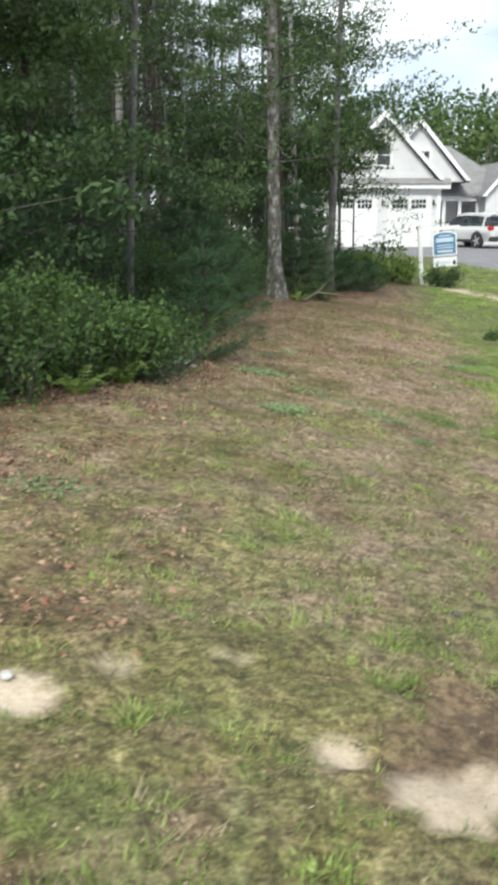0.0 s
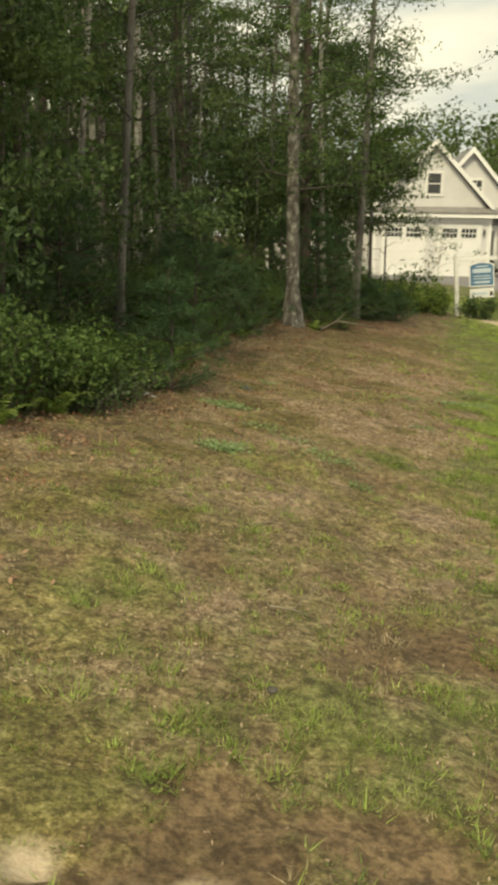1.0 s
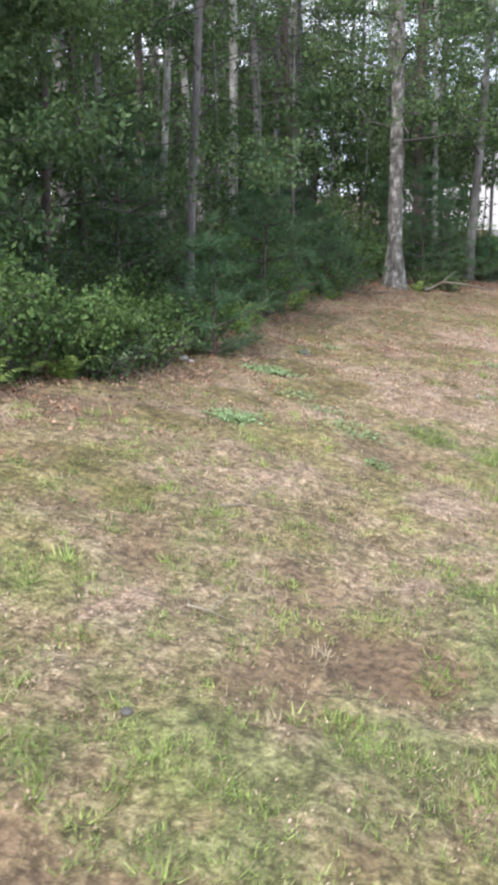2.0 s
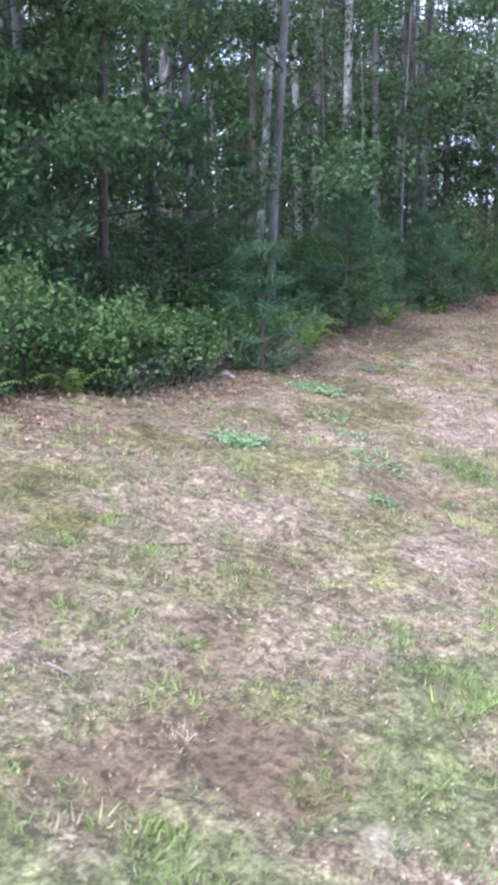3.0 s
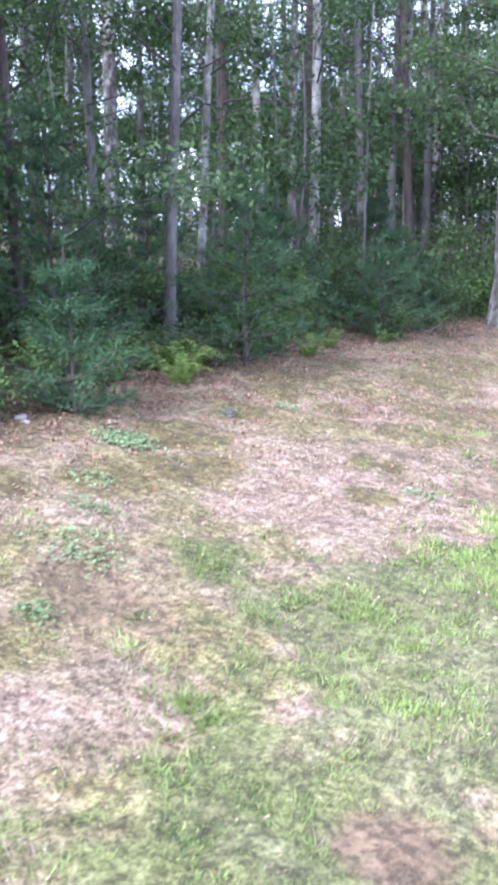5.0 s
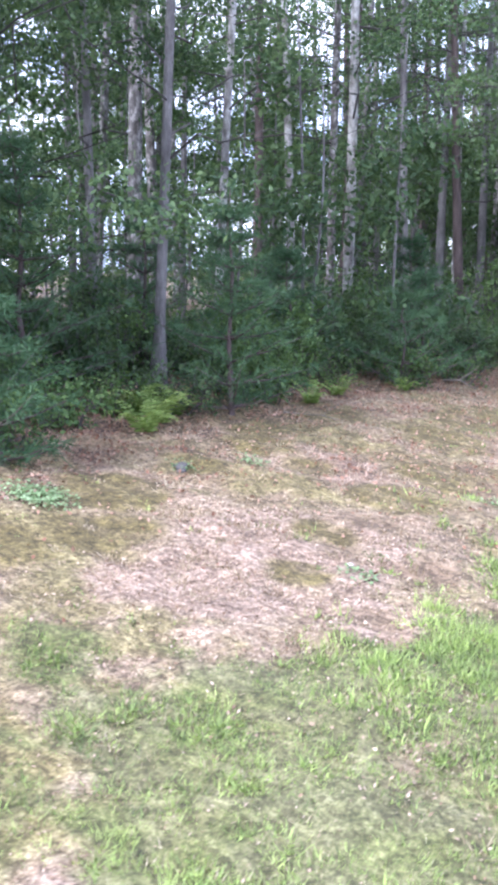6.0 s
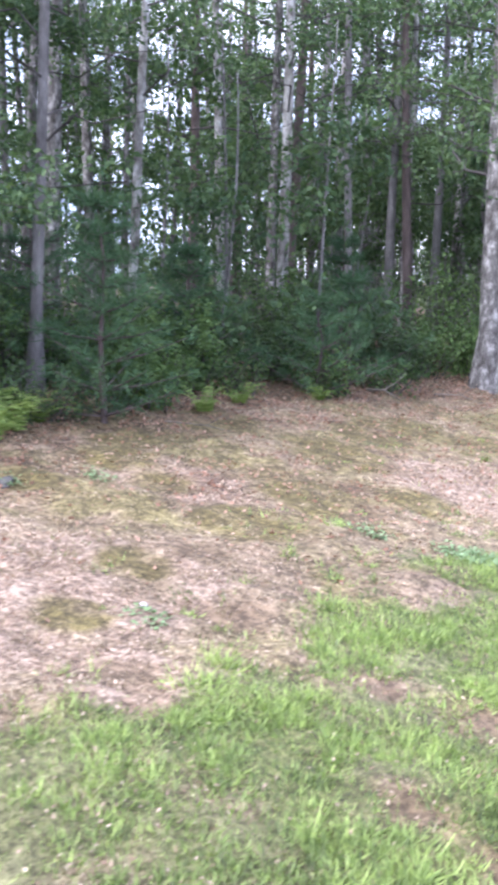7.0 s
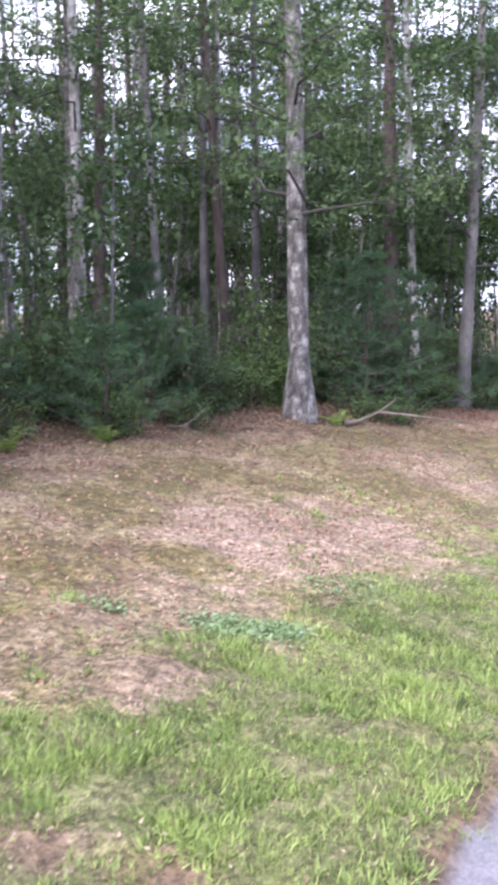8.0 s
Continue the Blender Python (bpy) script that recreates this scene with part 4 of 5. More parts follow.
SIDING = siding_material()
WHITE = rough_material("white_paint", [(0.3, (0.84, 0.84, 0.84)), (0.7, (0.90, 0.90, 0.90))], 1.5, 40, 0.5, 0.05, 0.002)
ROOF = rough_material("grey_shingle", [(0.3, (0.20, 0.195, 0.195)), (0.7, (0.30, 0.29, 0.29))], 2.0, 30, 0.9, 0.6, 0.02, (1, 1, 3))
DARK_GLASS = glass_material("window_glass", (0.02, 0.025, 0.03))
BLACK = rough_material("black_metal", [(0.3, (0.015, 0.015, 0.015)), (0.7, (0.04, 0.04, 0.04))], 4, 60, 0.4, 0.1, 0.002)
GREY_WOOD = rough_material("porch_shade_grey", [(0.3, (0.42, 0.42, 0.42)), (0.7, (0.5, 0.5, 0.5))], 2, 40, 0.7, 0.1, 0.002)


def window(parent, x0, x1, z0, z1, y, cols, rows):
    """A white-framed window with dark panes between thin bars; the wall's face is at y."""
    t = 0.11
    bm = box(x0 - t, x0, y - 0.06, y + 0.02, z0 - t, z1 + t)
    add_box(bm, x1, x1 + t, y - 0.06, y + 0.02, z0 - t, z1 + t)
    add_box(bm, x0, x1, y - 0.06, y + 0.02, z1, z1 + t)
    add_box(bm, x0, x1, y - 0.075, y + 0.02, z0 - t, z0)
    frame_ob = part("window", bm, WHITE, parent, "white-framed window with dark panes")
    w, h = (x1 - x0) / cols, (z1 - z0) / rows
    pane = None
    for i in range(cols):
        for j in range(rows):
            if pane is None:
                pane = part("pane", box(-w / 2 + 0.02, w / 2 - 0.02, -0.012, 0.01, -h / 2 + 0.02, h / 2 - 0.02), DARK_GLASS, frame_ob)
                ob = pane
            else:
                ob = new("pane", pane.data)
                ob.parent = frame_ob
            ob.location = (x0 + (i + 0.5) * w, y - 0.012, z0 + (j + 0.5) * h)
    bm = bmesh.new()
    for i in range(1, cols):
        add_box(bm, x0 + i * w - 0.02, x0 + i * w + 0.02, y - 0.04, y + 0.01, z0, z1)
    for j in range(1, rows):
        add_box(bm, x0, x1, y - 0.038, y + 0.012, z0 + j * h - 0.02, z0 + j * h + 0.02)
    part("glazing_bar", bm, WHITE, frame_ob)
    return frame_ob


def gable_trim(parent, x0, x1, xp, z0, zp, y, w=0.22):
    """Two raking white boards under a gable's roof edge."""
    for xa in (x0, x1):
        d = Vector((xp - xa, zp - z0)).normalized()
        n = Vector((d.y, -d.x)) * w * (1 if xa < xp else -1)
        part("rake_board", prism([(xa, z0), (xp, zp), (xp, zp - w * 1.35), (xa + n.x * 1.35, z0)], y - 0.12, y), WHITE, parent)


def roof_slab(parent, a, b, c, d, thick=0.12, label=""):
    """A sloping sheet of shingles through four corners."""
    bm = bmesh.new()
    lo = [bm.verts.new(p) for p in (a, b, c, d)]
    hi = [bm.verts.new((p[0], p[1], p[2] + thick)) for p in (a, b, c, d)]
    bm.faces.new(lo)
    bm.faces.new(hi[::-1])
    for i in range(4):
        bm.faces.new((lo[i], hi[i], hi[(i + 1) % 4], lo[(i + 1) % 4]))
    bmesh.ops.recalc_face_normals(bm, faces=bm.faces)
    return part("roof", bm, ROOF, parent, label)


def garage_door(parent, x0, x1, top, y):
    """A white panelled door with two small groups of lights and a white surround."""
    bm = box(x0 - 0.14, x0, y - 0.05, y + 0.02, 0, top + 0.14)
    add_box(bm, x1, x1 + 0.14, y - 0.05, y + 0.02, 0, top + 0.14)
    add_box(bm, x0, x1, y - 0.05, y + 0.02, top, top + 0.14)
    part("door_surround", bm, WHITE, parent)
    bm = bmesh.new()
    rows = 4
    for j in range(rows):
        add_box(bm, x0 + 0.01, x1 - 0.01, y - 0.03, y + 0.03, j * top / rows + 0.008, (j + 1) * top / rows - 0.008)
    door = part("garage_door", bm, WHITE, parent, "white panelled garage door")
    pane = None
    mid = (x0 + x1) / 2
    for g0, g1 in ((x0 + 0.10, mid - 0.10), (mid + 0.10, x1 - 0.10)):
        w = (g1 - g0) / 4
        for i in range(4):
            for j in range(2):
                if pane is None:
                    pane = part("pane", box(-w / 2 + 0.018, w / 2 - 0.018, -0.01, 0.01, -0.10, 0.10), DARK_GLASS, door)
                    ob = pane
                else:
                    ob = new("pane", pane.data)
                    ob.parent = door
                ob.location = (g0 + (i + 0.5) * w, y - 0.034, top - 0.40 + j * 0.24)
    part("handle", box(mid - 0.14, mid + 0.14, y - 0.06, y - 0.03, 0.75, 0.79, 0.008), BLACK, door, "small black handle")


def lantern(parent, x, z, y):
    bm = box(x - 0.05, x + 0.05, y - 0.16, y - 0.04, z - 0.14, z + 0.10, 0.015)
    add_box(bm, x - 0.03, x + 0.03, y - 0.05, y, z - 0.02, z + 0.16)
    part("wall_lantern", bm, BLACK, parent, "small black wall lantern")


house = tagged(new("house"), "light grey clapboard house with white trim and twin gables", "house")
house.location = (3.84, 46.95, -0.32)
part("garage_wall", box(0, 5.84, 0, 7.0, 0, 3.05), SIDING, house)
for x0, x1 in ((-0.03, 0.16), (5.68, 5.87)):
    part("corner_board", box(x0, x1, -0.03, 0.15, 0, 2.9), WHITE, house)
part("fascia", box(-0.35, 6.25, -0.40, -0.10, 2.88, 3.07), WHITE, house)
part("frieze", box(-0.02, 5.86, -0.045, -0.003, 2.68, 2.87), WHITE, house)
roof_slab(house, (-0.4, -0.45, 3.08), (6.3, -0.45, 3.08), (6.3, 0.0, 3.34), (-0.4, 0.0, 3.34), 0.06)
part("gable", prism([(0.1, 3.3), (5.66, 3.3), (2.88, 6.3)], 0.02, 7.0), SIDING, house)
gable_trim(house, -0.2, 5.96, 2.88, 3.30, 6.60, -0.21)
roof_slab(house, (-0.2, -0.2, 3.2), (2.88, -0.2, 6.48), (2.88, 7.0, 6.48), (-0.2, 7.0, 3.2))
roof_slab(house, (2.88, -0.2, 6.48), (5.96, -0.2, 3.2), (5.96, 7.0, 3.2), (2.88, 7.0, 6.48))
window(house, 2.58, 3.24, 4.02, 5.0, 0.02, 1, 2)
garage_door(house, 0.60, 2.50, 2.42, 0)
garage_door(house, 3.34, 5.24, 2.42, 0)
for x in (0.33, 2.92, 5.5):
    lantern(house, x, 2.2, 0)
# second gable, set back
part("gable", prism([(2.5, 3.3), (7.55, 3.3), (5.1, 6.2)], 2.54, 9.0), SIDING, house)
gable_trim(house, 2.3, 7.85, 5.1, 3.34, 6.50, 2.29)
roof_slab(house, (2.3, 2.3, 3.2), (5.1, 2.3, 6.38), (5.1, 9.0, 6.38), (2.3, 9.0, 3.2))
roof_slab(house, (5.1, 2.3, 6.38), (7.85, 2.3, 3.25), (7.85, 9.0, 3.25), (5.1, 9.0, 6.38))
window(house, 5.05, 5.68, 4.1, 4.85, 2.54, 2, 2)
# porch and main body
part("body_wall", box(5.85, 11.3, 5.4, 12, 0, 2.6), SIDING, house)
part("porch_beam", box(5.9, 8.8, 3.75, 3.95, 2.32, 2.58), WHITE, house)
for x in (6.85, 7.72, 8.70):
    part("porch_post", box(x - 0.09, x + 0.09, 3.76, 3.94, 0, 2.32, 0.01), WHITE, house)
part("porch_floor", box(5.86, 8.8, 3.6, 5.4, 0, 0.15), GREY_WOOD, house)
part("front_door", box(7.9, 8.6, 5.33, 5.40, 0.15, 2.15, 0.01), GREY_WOOD, house)
roof_slab(house, (5.8, 3.55, 2.58), (8.9, 3.55, 2.58), (8.0, 8.8, 5.4), (5.8, 8.8, 5.4))
roof_slab(house, (8.9, 3.55, 2.58), (11.6, 5.0, 2.58), (11.6, 8.8, 3.3), (8.0, 8.8, 5.4))
# right-hand gable
part("gable_wall", prism([(8.8, 0), (11.4, 0), (11.4, 2.6), (10.1, 4.15), (8.8, 2.6)], 2.55, 9), SIDING, house)
gable_trim(house, 8.55, 11.65, 10.1, 2.55, 4.42, 2.34, 0.18)
roof_slab(house, (8.55, 2.35, 2.45), (10.1, 2.35, 4.30), (10.1, 9, 4.30), (8.55, 9, 2.45))
roof_slab(house, (10.1, 2.35, 4.30), (11.65, 2.35, 2.45), (11.65, 9, 2.45), (10.1, 9, 4.30))
window(house, 9.62, 10.58, 0.85, 2.0, 2.55, 2, 2)
# wing behind the trees
part("wing_wall", box(-5.6, -0.01, 4.0, 10.5, 0, 2.9), SIDING, house)
roof_slab(house, (-6.0, 3.7, 2.85), (0.1, 3.7, 2.85), (0.1, 7.2, 4.7), (-4.2, 7.2, 4.7))
window(house, -4.2, -3.2, 0.9, 2.2, 4.0, 2, 2)
window(house, -2.4, -1.4, 0.9, 2.2, 4.0, 2, 2)

# ---- yard sign ----
BLUE = rough_material("sign_blue", [(0.3, (0.055, 0.17, 0.32)), (0.7, (0.075, 0.21, 0.37))], 3, 60, 0.4, 0.05, 0.001)
PALE_BLUE = rough_material("sign_pale", [(0.3, (0.55, 0.66, 0.78)), (0.7, (0.62, 0.72, 0.82))], 3, 60, 0.4, 0.05, 0.001)
sign = tagged(new("yard_sign"), "blue and white hanging yard sign on a white post", "sign")
sign.location = (5.05, 26.5, float(ground_z(5.05, 26.5)) - 0.02)
sign.rotation_euler = (0, radians(-5), 0)
part("post", box(-0.055, 0.055, -0.055, 0.055, 0, 1.68, 0.01), WHITE, sign)
part("post_cap", prism([(-0.08, 1.68), (0.08, 1.68), (0, 1.76)], -0.08, 0.08), WHITE, sign)
part("arm", box(0.055, 1.15, -0.045, 0.045, 1.52, 1.62, 0.01), WHITE, sign)
for x in (0.46, 0.96):
    part("hook", box(x - 0.008, x + 0.008, -0.008, 0.008, 1.47, 1.52), BLACK, sign)
arch = [(0.36, 0.80), (1.06, 0.80), (1.06, 1.40), (0.96, 1.45), (0.82, 1.48), (0.71, 1.49), (0.60, 1.48), (0.46, 1.45), (0.36, 1.40)]
panel = part("panel", prism(arch, -0.015, 0.015), WHITE, sign, "arched blue panel with a pale border")
inner_arch = [(0.71 + (x - 0.71) * 0.90, 1.14 + (z - 1.14) * 0.90) for x, z in arch]
part("face", prism(inner_arch, -0.021, -0.0155), BLUE, panel)
for z, h, w in ((1.36, 0.035, 0.34), (1.24, 0.12, 0.50), (1.09, 0.03, 0.46), (1.02, 0.03, 0.50), (0.92, 0.06, 0.44)):
    part("lettering_bar", box(0.71 - w / 2, 0.71 + w / 2, -0.027, -0.0215, z - h / 2, z + h / 2), PALE_BLUE, panel)
rider = part("rider_panel", box(0.37, 1.05, -0.012, 0.012, 0.48, 0.74), WHITE, sign, "small white rider panel with a dark mark")
part("mark", prism([(0.92, 0.53), (1.02, 0.53), (1.00, 0.63), (0.97, 0.67), (0.94, 0.63)], -0.018, -0.0125), BLACK, rider)
part("lettering_bar", box(0.43, 0.86, -0.018, -0.0125, 0.57, 0.63), PALE_BLUE, rider)
for x in (0.46, 0.96):
    part("link", box(x - 0.006, x + 0.006, -0.006, 0.006, 0.74, 0.80), BLACK, sign)

# ---- parked car ----
SILVER = rough_material("silver_paint", [(0.3, (0.76, 0.77, 0.78)), (0.7, (0.82, 0.83, 0.84))], 1.0, 20, 0.25, 0.0, 0.001, None, 0.25)
RUBBER = rough_material("rubber", [(0.3, (0.015, 0.015, 0.016)), (0.7, (0.03, 0.03, 0.03))], 6, 60, 0.85, 0.2, 0.002)
RIM = rough_material("alloy", [(0.3, (0.55, 0.55, 0.56)), (0.7, (0.66, 0.66, 0.67))], 5, 60, 0.3, 0.0, 0.001, None, 0.9)
RED_LENS = glass_material("red_lens", (0.45, 0.01, 0.015))
TRIM = rough_material("dark_trim", [(0.3, (0.02, 0.02, 0.02)), (0.7, (0.045, 0.045, 0.045))], 4, 50, 0.6, 0.1, 0.002)


def loft(sections, bevel=0.0):
    """A closed body through rings: (x, [(y, z), ...]) mirrored by the caller."""
    bm = bmesh.new()
    rings = [[bm.verts.new((x, y, z)) for y, z in ring] for x, ring in sections]
    n = len(rings[0])
    for a, b in zip(rings, rings[1:]):
        for i in range(n):
            bm.faces.new((a[i], a[(i + 1) % n], b[(i + 1) % n], b[i]))
    bm.faces.new(rings[0][::-1])
    bm.faces.new(rings[-1])
    bmesh.ops.recalc_face_normals(bm, faces=bm.faces)
    if bevel:
        bmesh.ops.bevel(bm, geom=[e for e in bm.edges if e.calc_face_angle(0) > 0.5], offset=bevel, segments=2, affect="EDGES")
    return bm


def ring(half_low, half_mid, half_top, low, mid, top):
    right = [(half_low, low), (half_mid, mid - 0.12), (half_mid, mid), (half_top, top)]
    return right + [(-y, z) for y, z in right[::-1]]


def wheel(parent, x, y):
    """A tyre round a spoked rim."""
    verts, faces = [], []
    n, prof = 28, [(0.24, -0.10), (0.33, -0.115), (0.36, -0.08), (0.365, 0.0), (0.36, 0.08), (0.33, 0.115), (0.24, 0.10)]
    for i in range(n):
        a = 2 * math.pi * i / n
        for r, w in prof:
            verts.append((x + r * math.cos(a), y + w, 0.365 + r * math.sin(a)))
    m = len(prof)
    for i in range(n):
        for j in range(m):
            p, q = i * m + j, ((i + 1) % n) * m + j
            p2, q2 = i * m + (j + 1) % m, ((i + 1) % n) * m + (j + 1) % m
            faces.append((p, q, q2, p2))
    out = 1 if y > 0 else -1
    wh = mesh_part("wheel", verts, faces, RUBBER, parent, "black tyre on a silver spoked rim", True)
    bm = bmesh.new()
    for k in range(5):
        a = 2 * math.pi * k / 5
        m4 = Matrix.Translation((x + 0.13 * math.cos(a), y + out * 0.09, 0.365 + 0.13 * math.sin(a))) @ Matrix.Rotation(-a, 4, "Y") @ Matrix.Diagonal((0.24, 0.03, 0.075, 1))
        bmesh.ops.create_cube(bm, size=1.0, matrix=m4)
    bmesh.ops.create_cone(bm, cap_ends=True, segments=20, radius1=0.06, radius2=0.05, depth=0.04, matrix=Matrix.Translation((x, y + out * 0.095, 0.365)) @ Matrix.Rotation(math.pi / 2, 4, "X"))
    part("rim", bm, RIM, wh)
    bm = bmesh.new()
    bmesh.ops.create_cone(bm, cap_ends=True, segments=24, radius1=0.245, radius2=0.245, depth=0.03, matrix=Matrix.Translation((x, y + out * 0.02, 0.365)) @ Matrix.Rotation(math.pi / 2, 4, "X"))
    part("hub", bm, TRIM, wh)


car = tagged(new("car"), "silver sport utility car parked on the asphalt drive", "car")
car.matrix_world = pose(11.35, 46.6, float(land(11.35, 46.6)), 0, 0, 116)
# x runs forward from the tail at -2.35 to the nose at 2.35
part("body", loft([(-2.35, ring(0.72, 0.86, 0.80, 0.50, 0.85, 1.02)), (-2.25, ring(0.80, 0.93, 0.86, 0.36, 0.88, 1.06)), (-1.2, ring(0.86, 0.96, 0.88, 0.32, 0.90, 1.06)), (0.3, ring(0.86, 0.96, 0.88, 0.30, 0.88, 1.03)),
                   (1.1, ring(0.86, 0.95, 0.86, 0.30, 0.86, 1.0)), (2.0, ring(0.82, 0.90, 0.76, 0.32, 0.74, 0.88)), (2.35, ring(0.66, 0.74, 0.62, 0.36, 0.58, 0.68))], 0.03), SILVER, car, "silver painted body")
part("roof", loft([(-2.0, ring(0.70, 0.71, 0.64, 1.50, 1.60, 1.62)), (-1.2, ring(0.72, 0.73, 0.66, 1.54, 1.66, 1.69)), (-0.2, ring(0.72, 0.73, 0.66, 1.54, 1.66, 1.69)), (0.45, ring(0.68, 0.69, 0.62, 1.50, 1.58, 1.61))], 0.02), SILVER, car)
part("cabin_glass", loft([(-2.22, ring(0.84, 0.84, 0.80, 1.03, 1.15, 1.2)), (-1.95, ring(0.85, 0.82, 0.66, 1.03, 1.2, 1.56)), (-0.2, ring(0.86, 0.84, 0.68, 1.03, 1.2, 1.56)), (0.5, ring(0.85, 0.82, 0.64, 1.02, 1.2, 1.53)), (1.15, ring(0.82, 0.80, 0.78, 0.98, 1.1, 1.01 + 0.12))]), DARK_GLASS, car, "dark tinted windows")
for y in (-1, 1):
    for x in (-1.75, -0.75, 0.3):
        bm = bmesh.new()
        vs = [bm.verts.new(p) for p in ((x - 0.06, y * 0.875, 1.04), (x + 0.06, y * 0.875, 1.04), (x + 0.05, y * 0.72, 1.56), (x - 0.05, y * 0.72, 1.56), (x - 0.06, y * 0.80, 1.04), (x + 0.06, y * 0.80, 1.04), (x + 0.05, y * 0.66, 1.56), (x - 0.05, y * 0.66, 1.56))]
        for f in ((0, 1, 2, 3), (4, 7, 6, 5), (0, 3, 7, 4), (1, 5, 6, 2), (0, 4, 5, 1), (3, 2, 6, 7)):
            bm.faces.new([vs[i] for i in f])
        part("pillar", bm, SILVER if x < -1.5 else TRIM, car)
    part("tail_light", box(-2.37, -2.12, y * 0.80 - 0.12, y * 0.80 + 0.12, 0.86, 1.06, 0.03), RED_LENS, car, "red tail light")
    part("wing_mirror", box(0.72, 0.86, y * 1.02 - 0.10, y * 1.02 + 0.10, 1.02, 1.16, 0.03), SILVER, car)
    part("sill", box(-1.0, 1.0, y * 0.90 - 0.05, y * 0.90 + 0.05, 0.27, 0.42, 0.02), TRIM, car)
    for x in (-1.45, 1.4):
        wheel(car, x, y * 0.875)
        bm = bmesh.new()
        bmesh.ops.create_cone(bm, cap_ends=True, segments=28, radius1=0.43, radius2=0.43, depth=0.02, matrix=Matrix.Translation((x, y * 0.957, 0.40)) @ Matrix.Rotation(math.pi / 2, 4, "X"))
        part("wheel_arch", bm, TRIM, car)
part("rear_bumper", box(-2.42, -2.15, -0.84, 0.84, 0.34, 0.58, 0.05), TRIM, car, "black lower bumper")
part("tailgate_panel", box(-2.40, -2.30, -0.62, 0.62, 0.66, 0.98, 0.03), SILVER, car)
part("number_plate", box(-2.415, -2.40, -0.15, 0.15, 0.72, 0.84), WHITE, car, "plain white number plate")
part("rear_spoiler", box(-2.20, -1.90, -0.62, 0.62, 1.60, 1.65, 0.015), SILVER, car)

# ---- utility cover and pedestal by the road ----
CONCRETE = rough_material("concrete", [(0.3, (0.30, 0.30, 0.30)), (0.7, (0.44, 0.44, 0.43))], 5, 60, 0.9, 0.4, 0.005)
pad = tagged(new("drain_cover"), "grey concrete drain cover set in the grass", "drain cover")
pad.location = (4.78, 15.2, float(ground_z(4.78, 15.2)) - 0.01)
part("slab", box(-0.45, 0.45, -0.55, 0.55, -0.1, 0.03, 0.015), CONCRETE, pad)
part("grate", box(-0.28, 0.28, -0.34, 0.34, 0.03, 0.045, 0.006), BLACK, pad, "dark iron grate")
pedestal = tagged(new("utility_pedestal"), "pale grey utility pedestal beside the drain cover", "utility box")
pedestal.location = (4.72, 14.3, float(ground_z(4.72, 14.3)) - 0.02)
part("cabinet", box(-0.15, 0.15, -0.15, 0.15, 0, 0.40, 0.012), WHITE, pedestal)
part("lid", box(-0.165, 0.165, -0.165, 0.165, 0.40, 0.45, 0.012), WHITE, pedestal)


# ---- weeds, ferns, sticks and stones ----
def weed(x, y, wide, seed, leaves=220, size=0.020, tall=0.035, leaf=WEED_LEAF, name="weed_clump", label="low clump of grey-green clover-like weeds in dry grass", category="weeds"):
    """A flat clump of small leaves on short stalks."""
    rng, gen = random.Random(seed), np.random.default_rng(seed)
    root = tagged(new(name), label, category, "weeds in the dry lawn")
    root.location = (x, y, float(ground_z(x, y)) - 0.01)
    r, a = wide / 2 * np.sqrt(gen.uniform(0, 1, leaves)) * gen.uniform(0.5, 1.15, leaves), gen.uniform(0, 6.283, leaves)
    c = np.stack([r * np.cos(a), r * np.sin(a) * 0.8, tall * gen.uniform(0.3, 1.0, leaves)], 1)
    c[:, 2] += ground_z(x + c[:, 0], y + c[:, 1]) - ground_z(x, y)
    soup_part("foliage", leaf_quads(c, size, size * 0.75, gen, 0.0, 0.3), 4, leaf, root)
    return root


for i, (x, y, w, n) in enumerate([(0.14, 8.42, 0.55, 420), (0.28, 6.52, 0.45, 300), (2.68, 11.2, 0.5, 320), (2.95, 11.3, 0.45, 300), (2.1, 11.0, 0.28, 150), (3.0, 12.2, 0.7, 360), (1.05, 6.8, 0.6, 260), (1.25, 6.25, 0.25, 110),
                                  (0.22, 9.7, 0.25, 110), (0.4, 10.3, 0.3, 130), (0.8, 7.2, 0.45, 180), (0.5, 7.6, 0.35, 140), (-0.93, 4.0, 0.5, 260), (2.0, 8.9, 0.3, 100)]):
    weed(x, y, w, 900 + i, int(n * (1.9 if i < 4 else 0.9)), 0.026, 0.045)

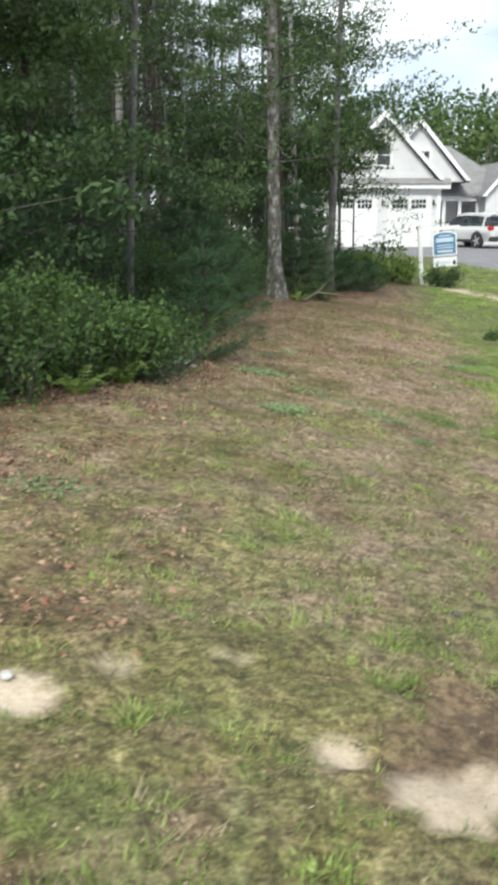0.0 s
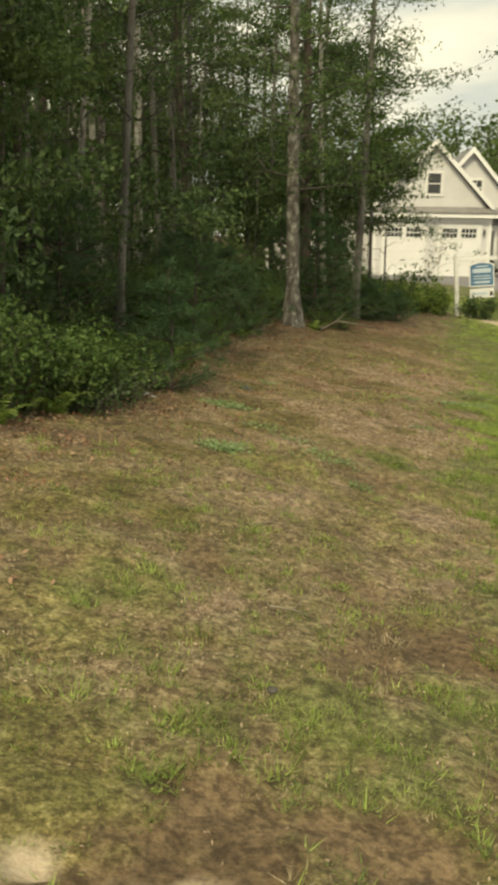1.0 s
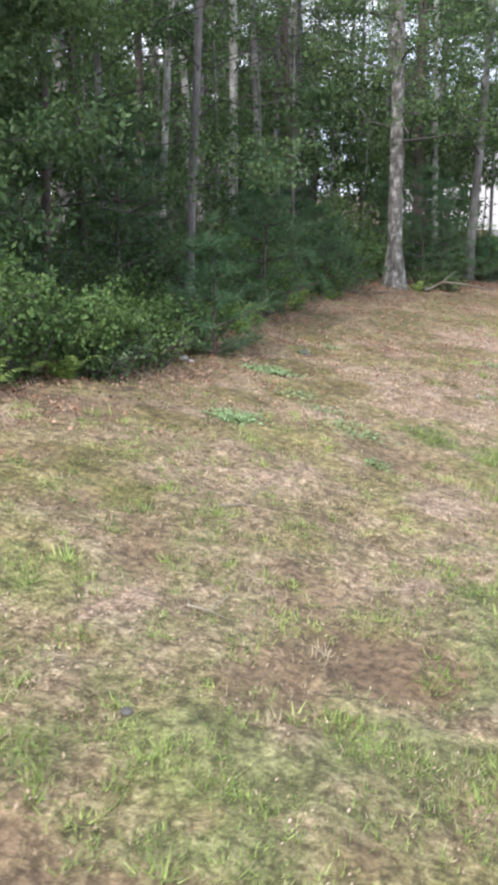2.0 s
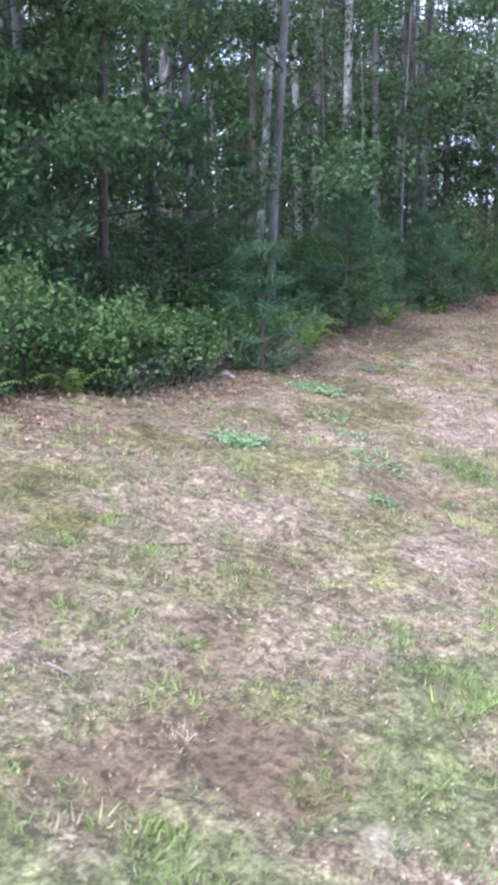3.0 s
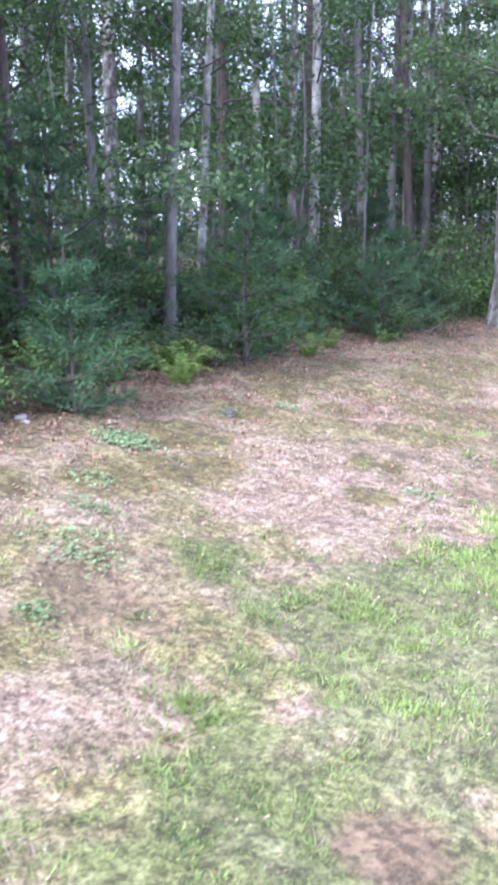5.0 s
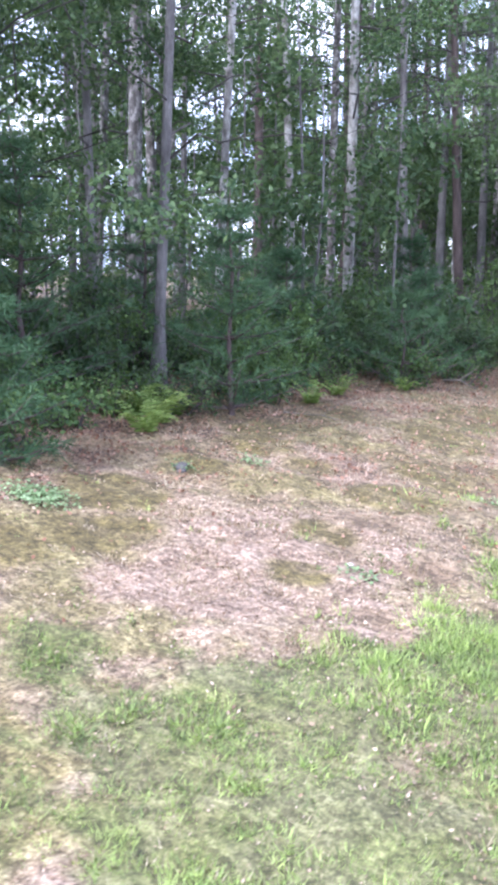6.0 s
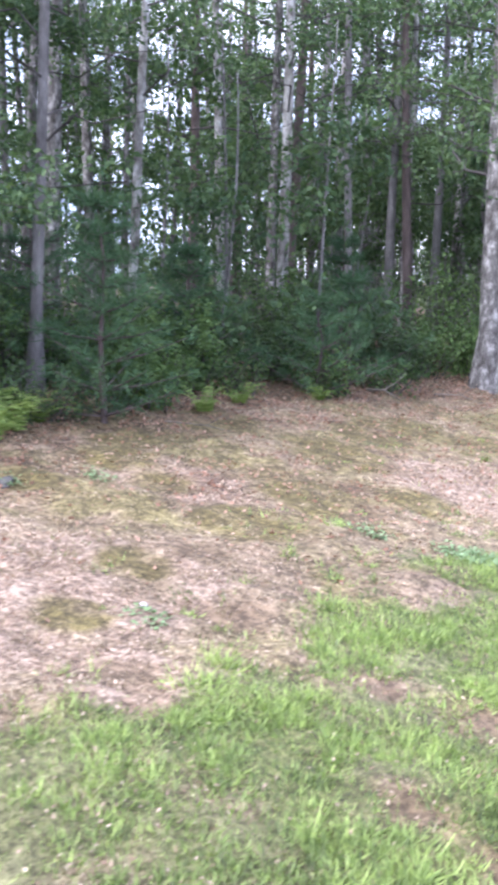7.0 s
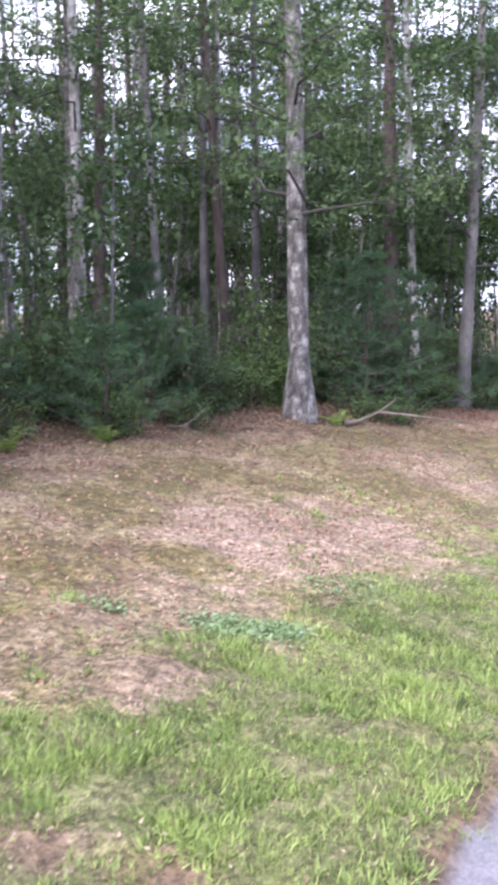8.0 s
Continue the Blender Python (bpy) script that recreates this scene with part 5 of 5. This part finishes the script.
def fern(x, y, tall, seed, fronds=8, name="fern", label="yellow-green fern at the wood's edge", leaf=FERN_LEAF):
    """Arching fronds from one root, each with paired leaflets."""
    rng = random.Random(seed)
    root = tagged(new(name), label, "fern", "ferns at the wood's edge")
    root.location = (x, y, float(ground_z(x, y)) - 0.01)
    for k in range(fronds):
        a, out, up = k * 2.4 + rng.uniform(-0.5, 0.5), tall * rng.uniform(0.6, 1.3), tall * rng.uniform(0.35, 0.9)
        verts, faces = [], []
        side = Vector((-math.sin(a), math.cos(a), 0))
        pts = [Vector((math.cos(a) * out * f, math.sin(a) * out * f, up * math.sin(f * 2.2) * 0.9)) for f in (0, 0.15, 0.3, 0.45, 0.6, 0.75, 0.9, 1.0)]
        tube(verts, faces, pts, [0.004, 0.004, 0.003, 0.003, 0.002, 0.002, 0.001, 0.001], 3)
        for j in range(1, 8):
            ln = 0.28 * tall * (1.15 - j / 8)
            d = (pts[j] - pts[j - 1]).normalized()
            for s in (-1, 1):
                for q in (0.25, 0.75):
                    p = pts[j - 1].lerp(pts[j], q)
                    n = len(verts)
                    e = p + side * s * ln + d * ln * 0.3 - Vector((0, 0, ln * 0.2))
                    verts += [p, p.lerp(e, 0.4) + d * ln * 0.16, e, p.lerp(e, 0.4) - d * ln * 0.16]
                    faces.append((n, n + 1, n + 2, n + 3))
        mesh_part("frond", verts, faces, leaf, root)
    return root


for i, (x, y, t) in enumerate([(-0.85, 10.9, 0.42), (-0.7, 10.55, 0.40), (-0.55, 10.2, 0.38), (-1.0, 10.6, 0.45), (-0.48, 13.3, 0.28), (-1.25, 9.3, 0.40), (-1.5, 9.6, 0.4), (-0.95, 6.6, 0.28), (-1.05, 7.1, 0.3), (-0.2, 14.4, 0.25), (0.95, 17.9, 0.3), (-1.15, 5.9, 0.26), (-0.4, 12.6, 0.3)]):
    fern(x, y, t, 1000 + i)


def stick(points, radius, label="pale bare fallen branch lying on the leaf litter", name="fallen_branch"):
    verts, faces = [], []
    pts = [Vector((x, y, float(ground_z(x, y)) + z)) for x, y, z in points]
    n = len(pts)
    tube(verts, faces, pts, [radius * (1 - 0.7 * i / (n - 1)) for i in range(n)], 6)
    if n > 2:
        q = pts[n // 2]
        tube(verts, faces, [q, q + Vector((0.12, 0.1, 0.10)), q + Vector((0.22, 0.12, 0.20))], [radius * 0.5, radius * 0.35, radius * 0.1], 5)
    return tagged(mesh_part(name, verts, faces, TWIG, None, "", True), label, "branch", "fallen branches")


stick([(1.05, 17.9, 0.03), (1.18, 18.2, 0.06), (1.38, 18.35, 0.19), (1.75, 18.6, 0.22), (2.4, 19.4, 0.12)], 0.034)
stick([(-1.0, 14.7, 0.02), (-0.7, 14.8, 0.08), (-0.4, 14.9, 0.05)], 0.014)
stick([(-0.15, 15.5, 0.03), (0.07, 15.5, 0.09), (0.30, 15.45, 0.04)], 0.018)
stick([(0.3, 16.5, 0.02), (0.6, 16.6, 0.05), (0.9, 16.55, 0.02)], 0.010)
stick([(-0.3, 11.9, 0.01), (0.0, 12.1, 0.03), (0.2, 12.2, 0.01)], 0.008)
stick([(0.75, 3.9, 0.005), (0.85, 3.87, 0.02), (0.95, 3.85, 0.005)], 0.006, "thin reddish twig on the dry grass")
stick([(0.6, 4.9, 0.005), (0.7, 5.0, 0.02), (0.85, 5.02, 0.005)], 0.005, "thin pale twig on the dry grass")

STONE = rough_material("pale_stone", [(0.3, (0.40, 0.38, 0.36)), (0.7, (0.62, 0.60, 0.57))], 12, 80, 0.85, 0.5, 0.004)
DARK_STONE = rough_material("dark_stone", [(0.3, (0.055, 0.052, 0.048)), (0.7, (0.12, 0.112, 0.10))], 12, 80, 0.85, 0.5, 0.004)


def stone(x, y, size, seed, material, label):
    gen = np.random.default_rng(seed)
    bm = bmesh.new()
    bmesh.ops.create_icosphere(bm, subdivisions=2, radius=size)
    for v in bm.verts:
        v.co *= 1 + 0.35 * noise.noise(v.co / size * 0.9 + Vector((seed, 0, 0)))
        v.co.z *= 0.55
    ob = part("stone", bm, material, None)
    ob.location = (x, y, float(ground_z(x, y)) + size * 0.2)
    return tagged(ob, label, "stone", "stones on the bank")


for i, (x, y, s, m) in enumerate([(-0.60, 8.25, 0.045, STONE), (-0.52, 8.22, 0.03, STONE), (0.2, 9.7, 0.055, DARK_STONE), (0.27, 9.62, 0.035, DARK_STONE), (0.79, 3.15, 0.02, DARK_STONE), (1.9, 9.0, 0.02, STONE), (-0.69, 2.29, 0.02, STONE)]):
    stone(x, y, s, 20 + i, m, "pale stone on the bank's dry grass" if m is STONE else "flat dark stone on the mossy bank")

# shrub at the sign's foot and the low hedge in front of the house
shrub("rounded dark green garden shrub beside the yard sign", 5.55, 26.2, 0.6, 1.2, 1101, OAK_LEAF, 1500, 0.09, "garden_shrub", "garden shrubs", 18, 0.1)
HEDGE = "tall yellow-green meadow plants in front of the house"
for i in range(13):
    shrub(HEDGE, 2.2 + 0.19 * i, 25.8 + 0.5 * math.sin(i * 2.1), 0.75 + 0.15 * math.sin(i * 1.3), 0.8, 1120 + i, FERN_LEAF if i % 3 else SHRUB_LEAF, 1000, 0.075, "meadow_plant", "meadow plants before the house", 14, 0.15)


# ---- the wooded rise behind the house ----
def far_woods():
    gen, rng = np.random.default_rng(77), random.Random(77)
    leaves, verts, faces = [], [], []
    for row, (y, top) in enumerate(((86, 10.0), (97, 12.8), (108, 15.0))):
        for x in np.arange(-6, 50, 2.7):
            cx, cy = x + rng.uniform(-1.5, 1.5), y + rng.uniform(-3, 3)
            h = top * rng.uniform(0.90, 1.06)
            r = rng.uniform(2.0, 3.2)
            tube(verts, faces, [(cx, cy, -0.6), (cx, cy, h * 0.5), (cx + 0.3, cy, h * 0.9)], [0.2, 0.15, 0.05], 5)
            n = 900
            d = gen.normal(0, 1, (n, 3))
            d /= np.linalg.norm(d, axis=1, keepdims=True)
            d *= gen.uniform(0.55, 1.05, (n, 1)) * (0.75 + 0.5 * value_noise(d[:, 0] * 2 + cx, d[:, 2] * 2 + cy, 1.0, 3))[:, None]
            leaves.append(np.array([cx, cy, h * 0.56]) + d * np.array([r, r, h * 0.46]))
    ob = mesh_part("far_woods", verts, faces, OAK_BARK)
    tagged(ob, "distant green wood on the rise behind the house", "woods", kind="stuff")
    soup_part("foliage", leaf_quads(np.concatenate(leaves), 0.48, 0.38, gen, 0.1, 0.8), 4, HAZY_FAR_LEAF, ob)


far_woods()

for i, (x, y, w) in enumerate([(4.62, 16.0, 0.5), (5.0, 16.05, 0.6), (4.28, 15.7, 0.35), (5.35, 15.9, 0.6)]):
    shrub("low dark green weeds round the drain cover", x, y, 0.16, w, 960 + i, SHRUB_LEAF, 420, 0.06, "weed_clump", "weeds round the drain cover", 10, 0.1)
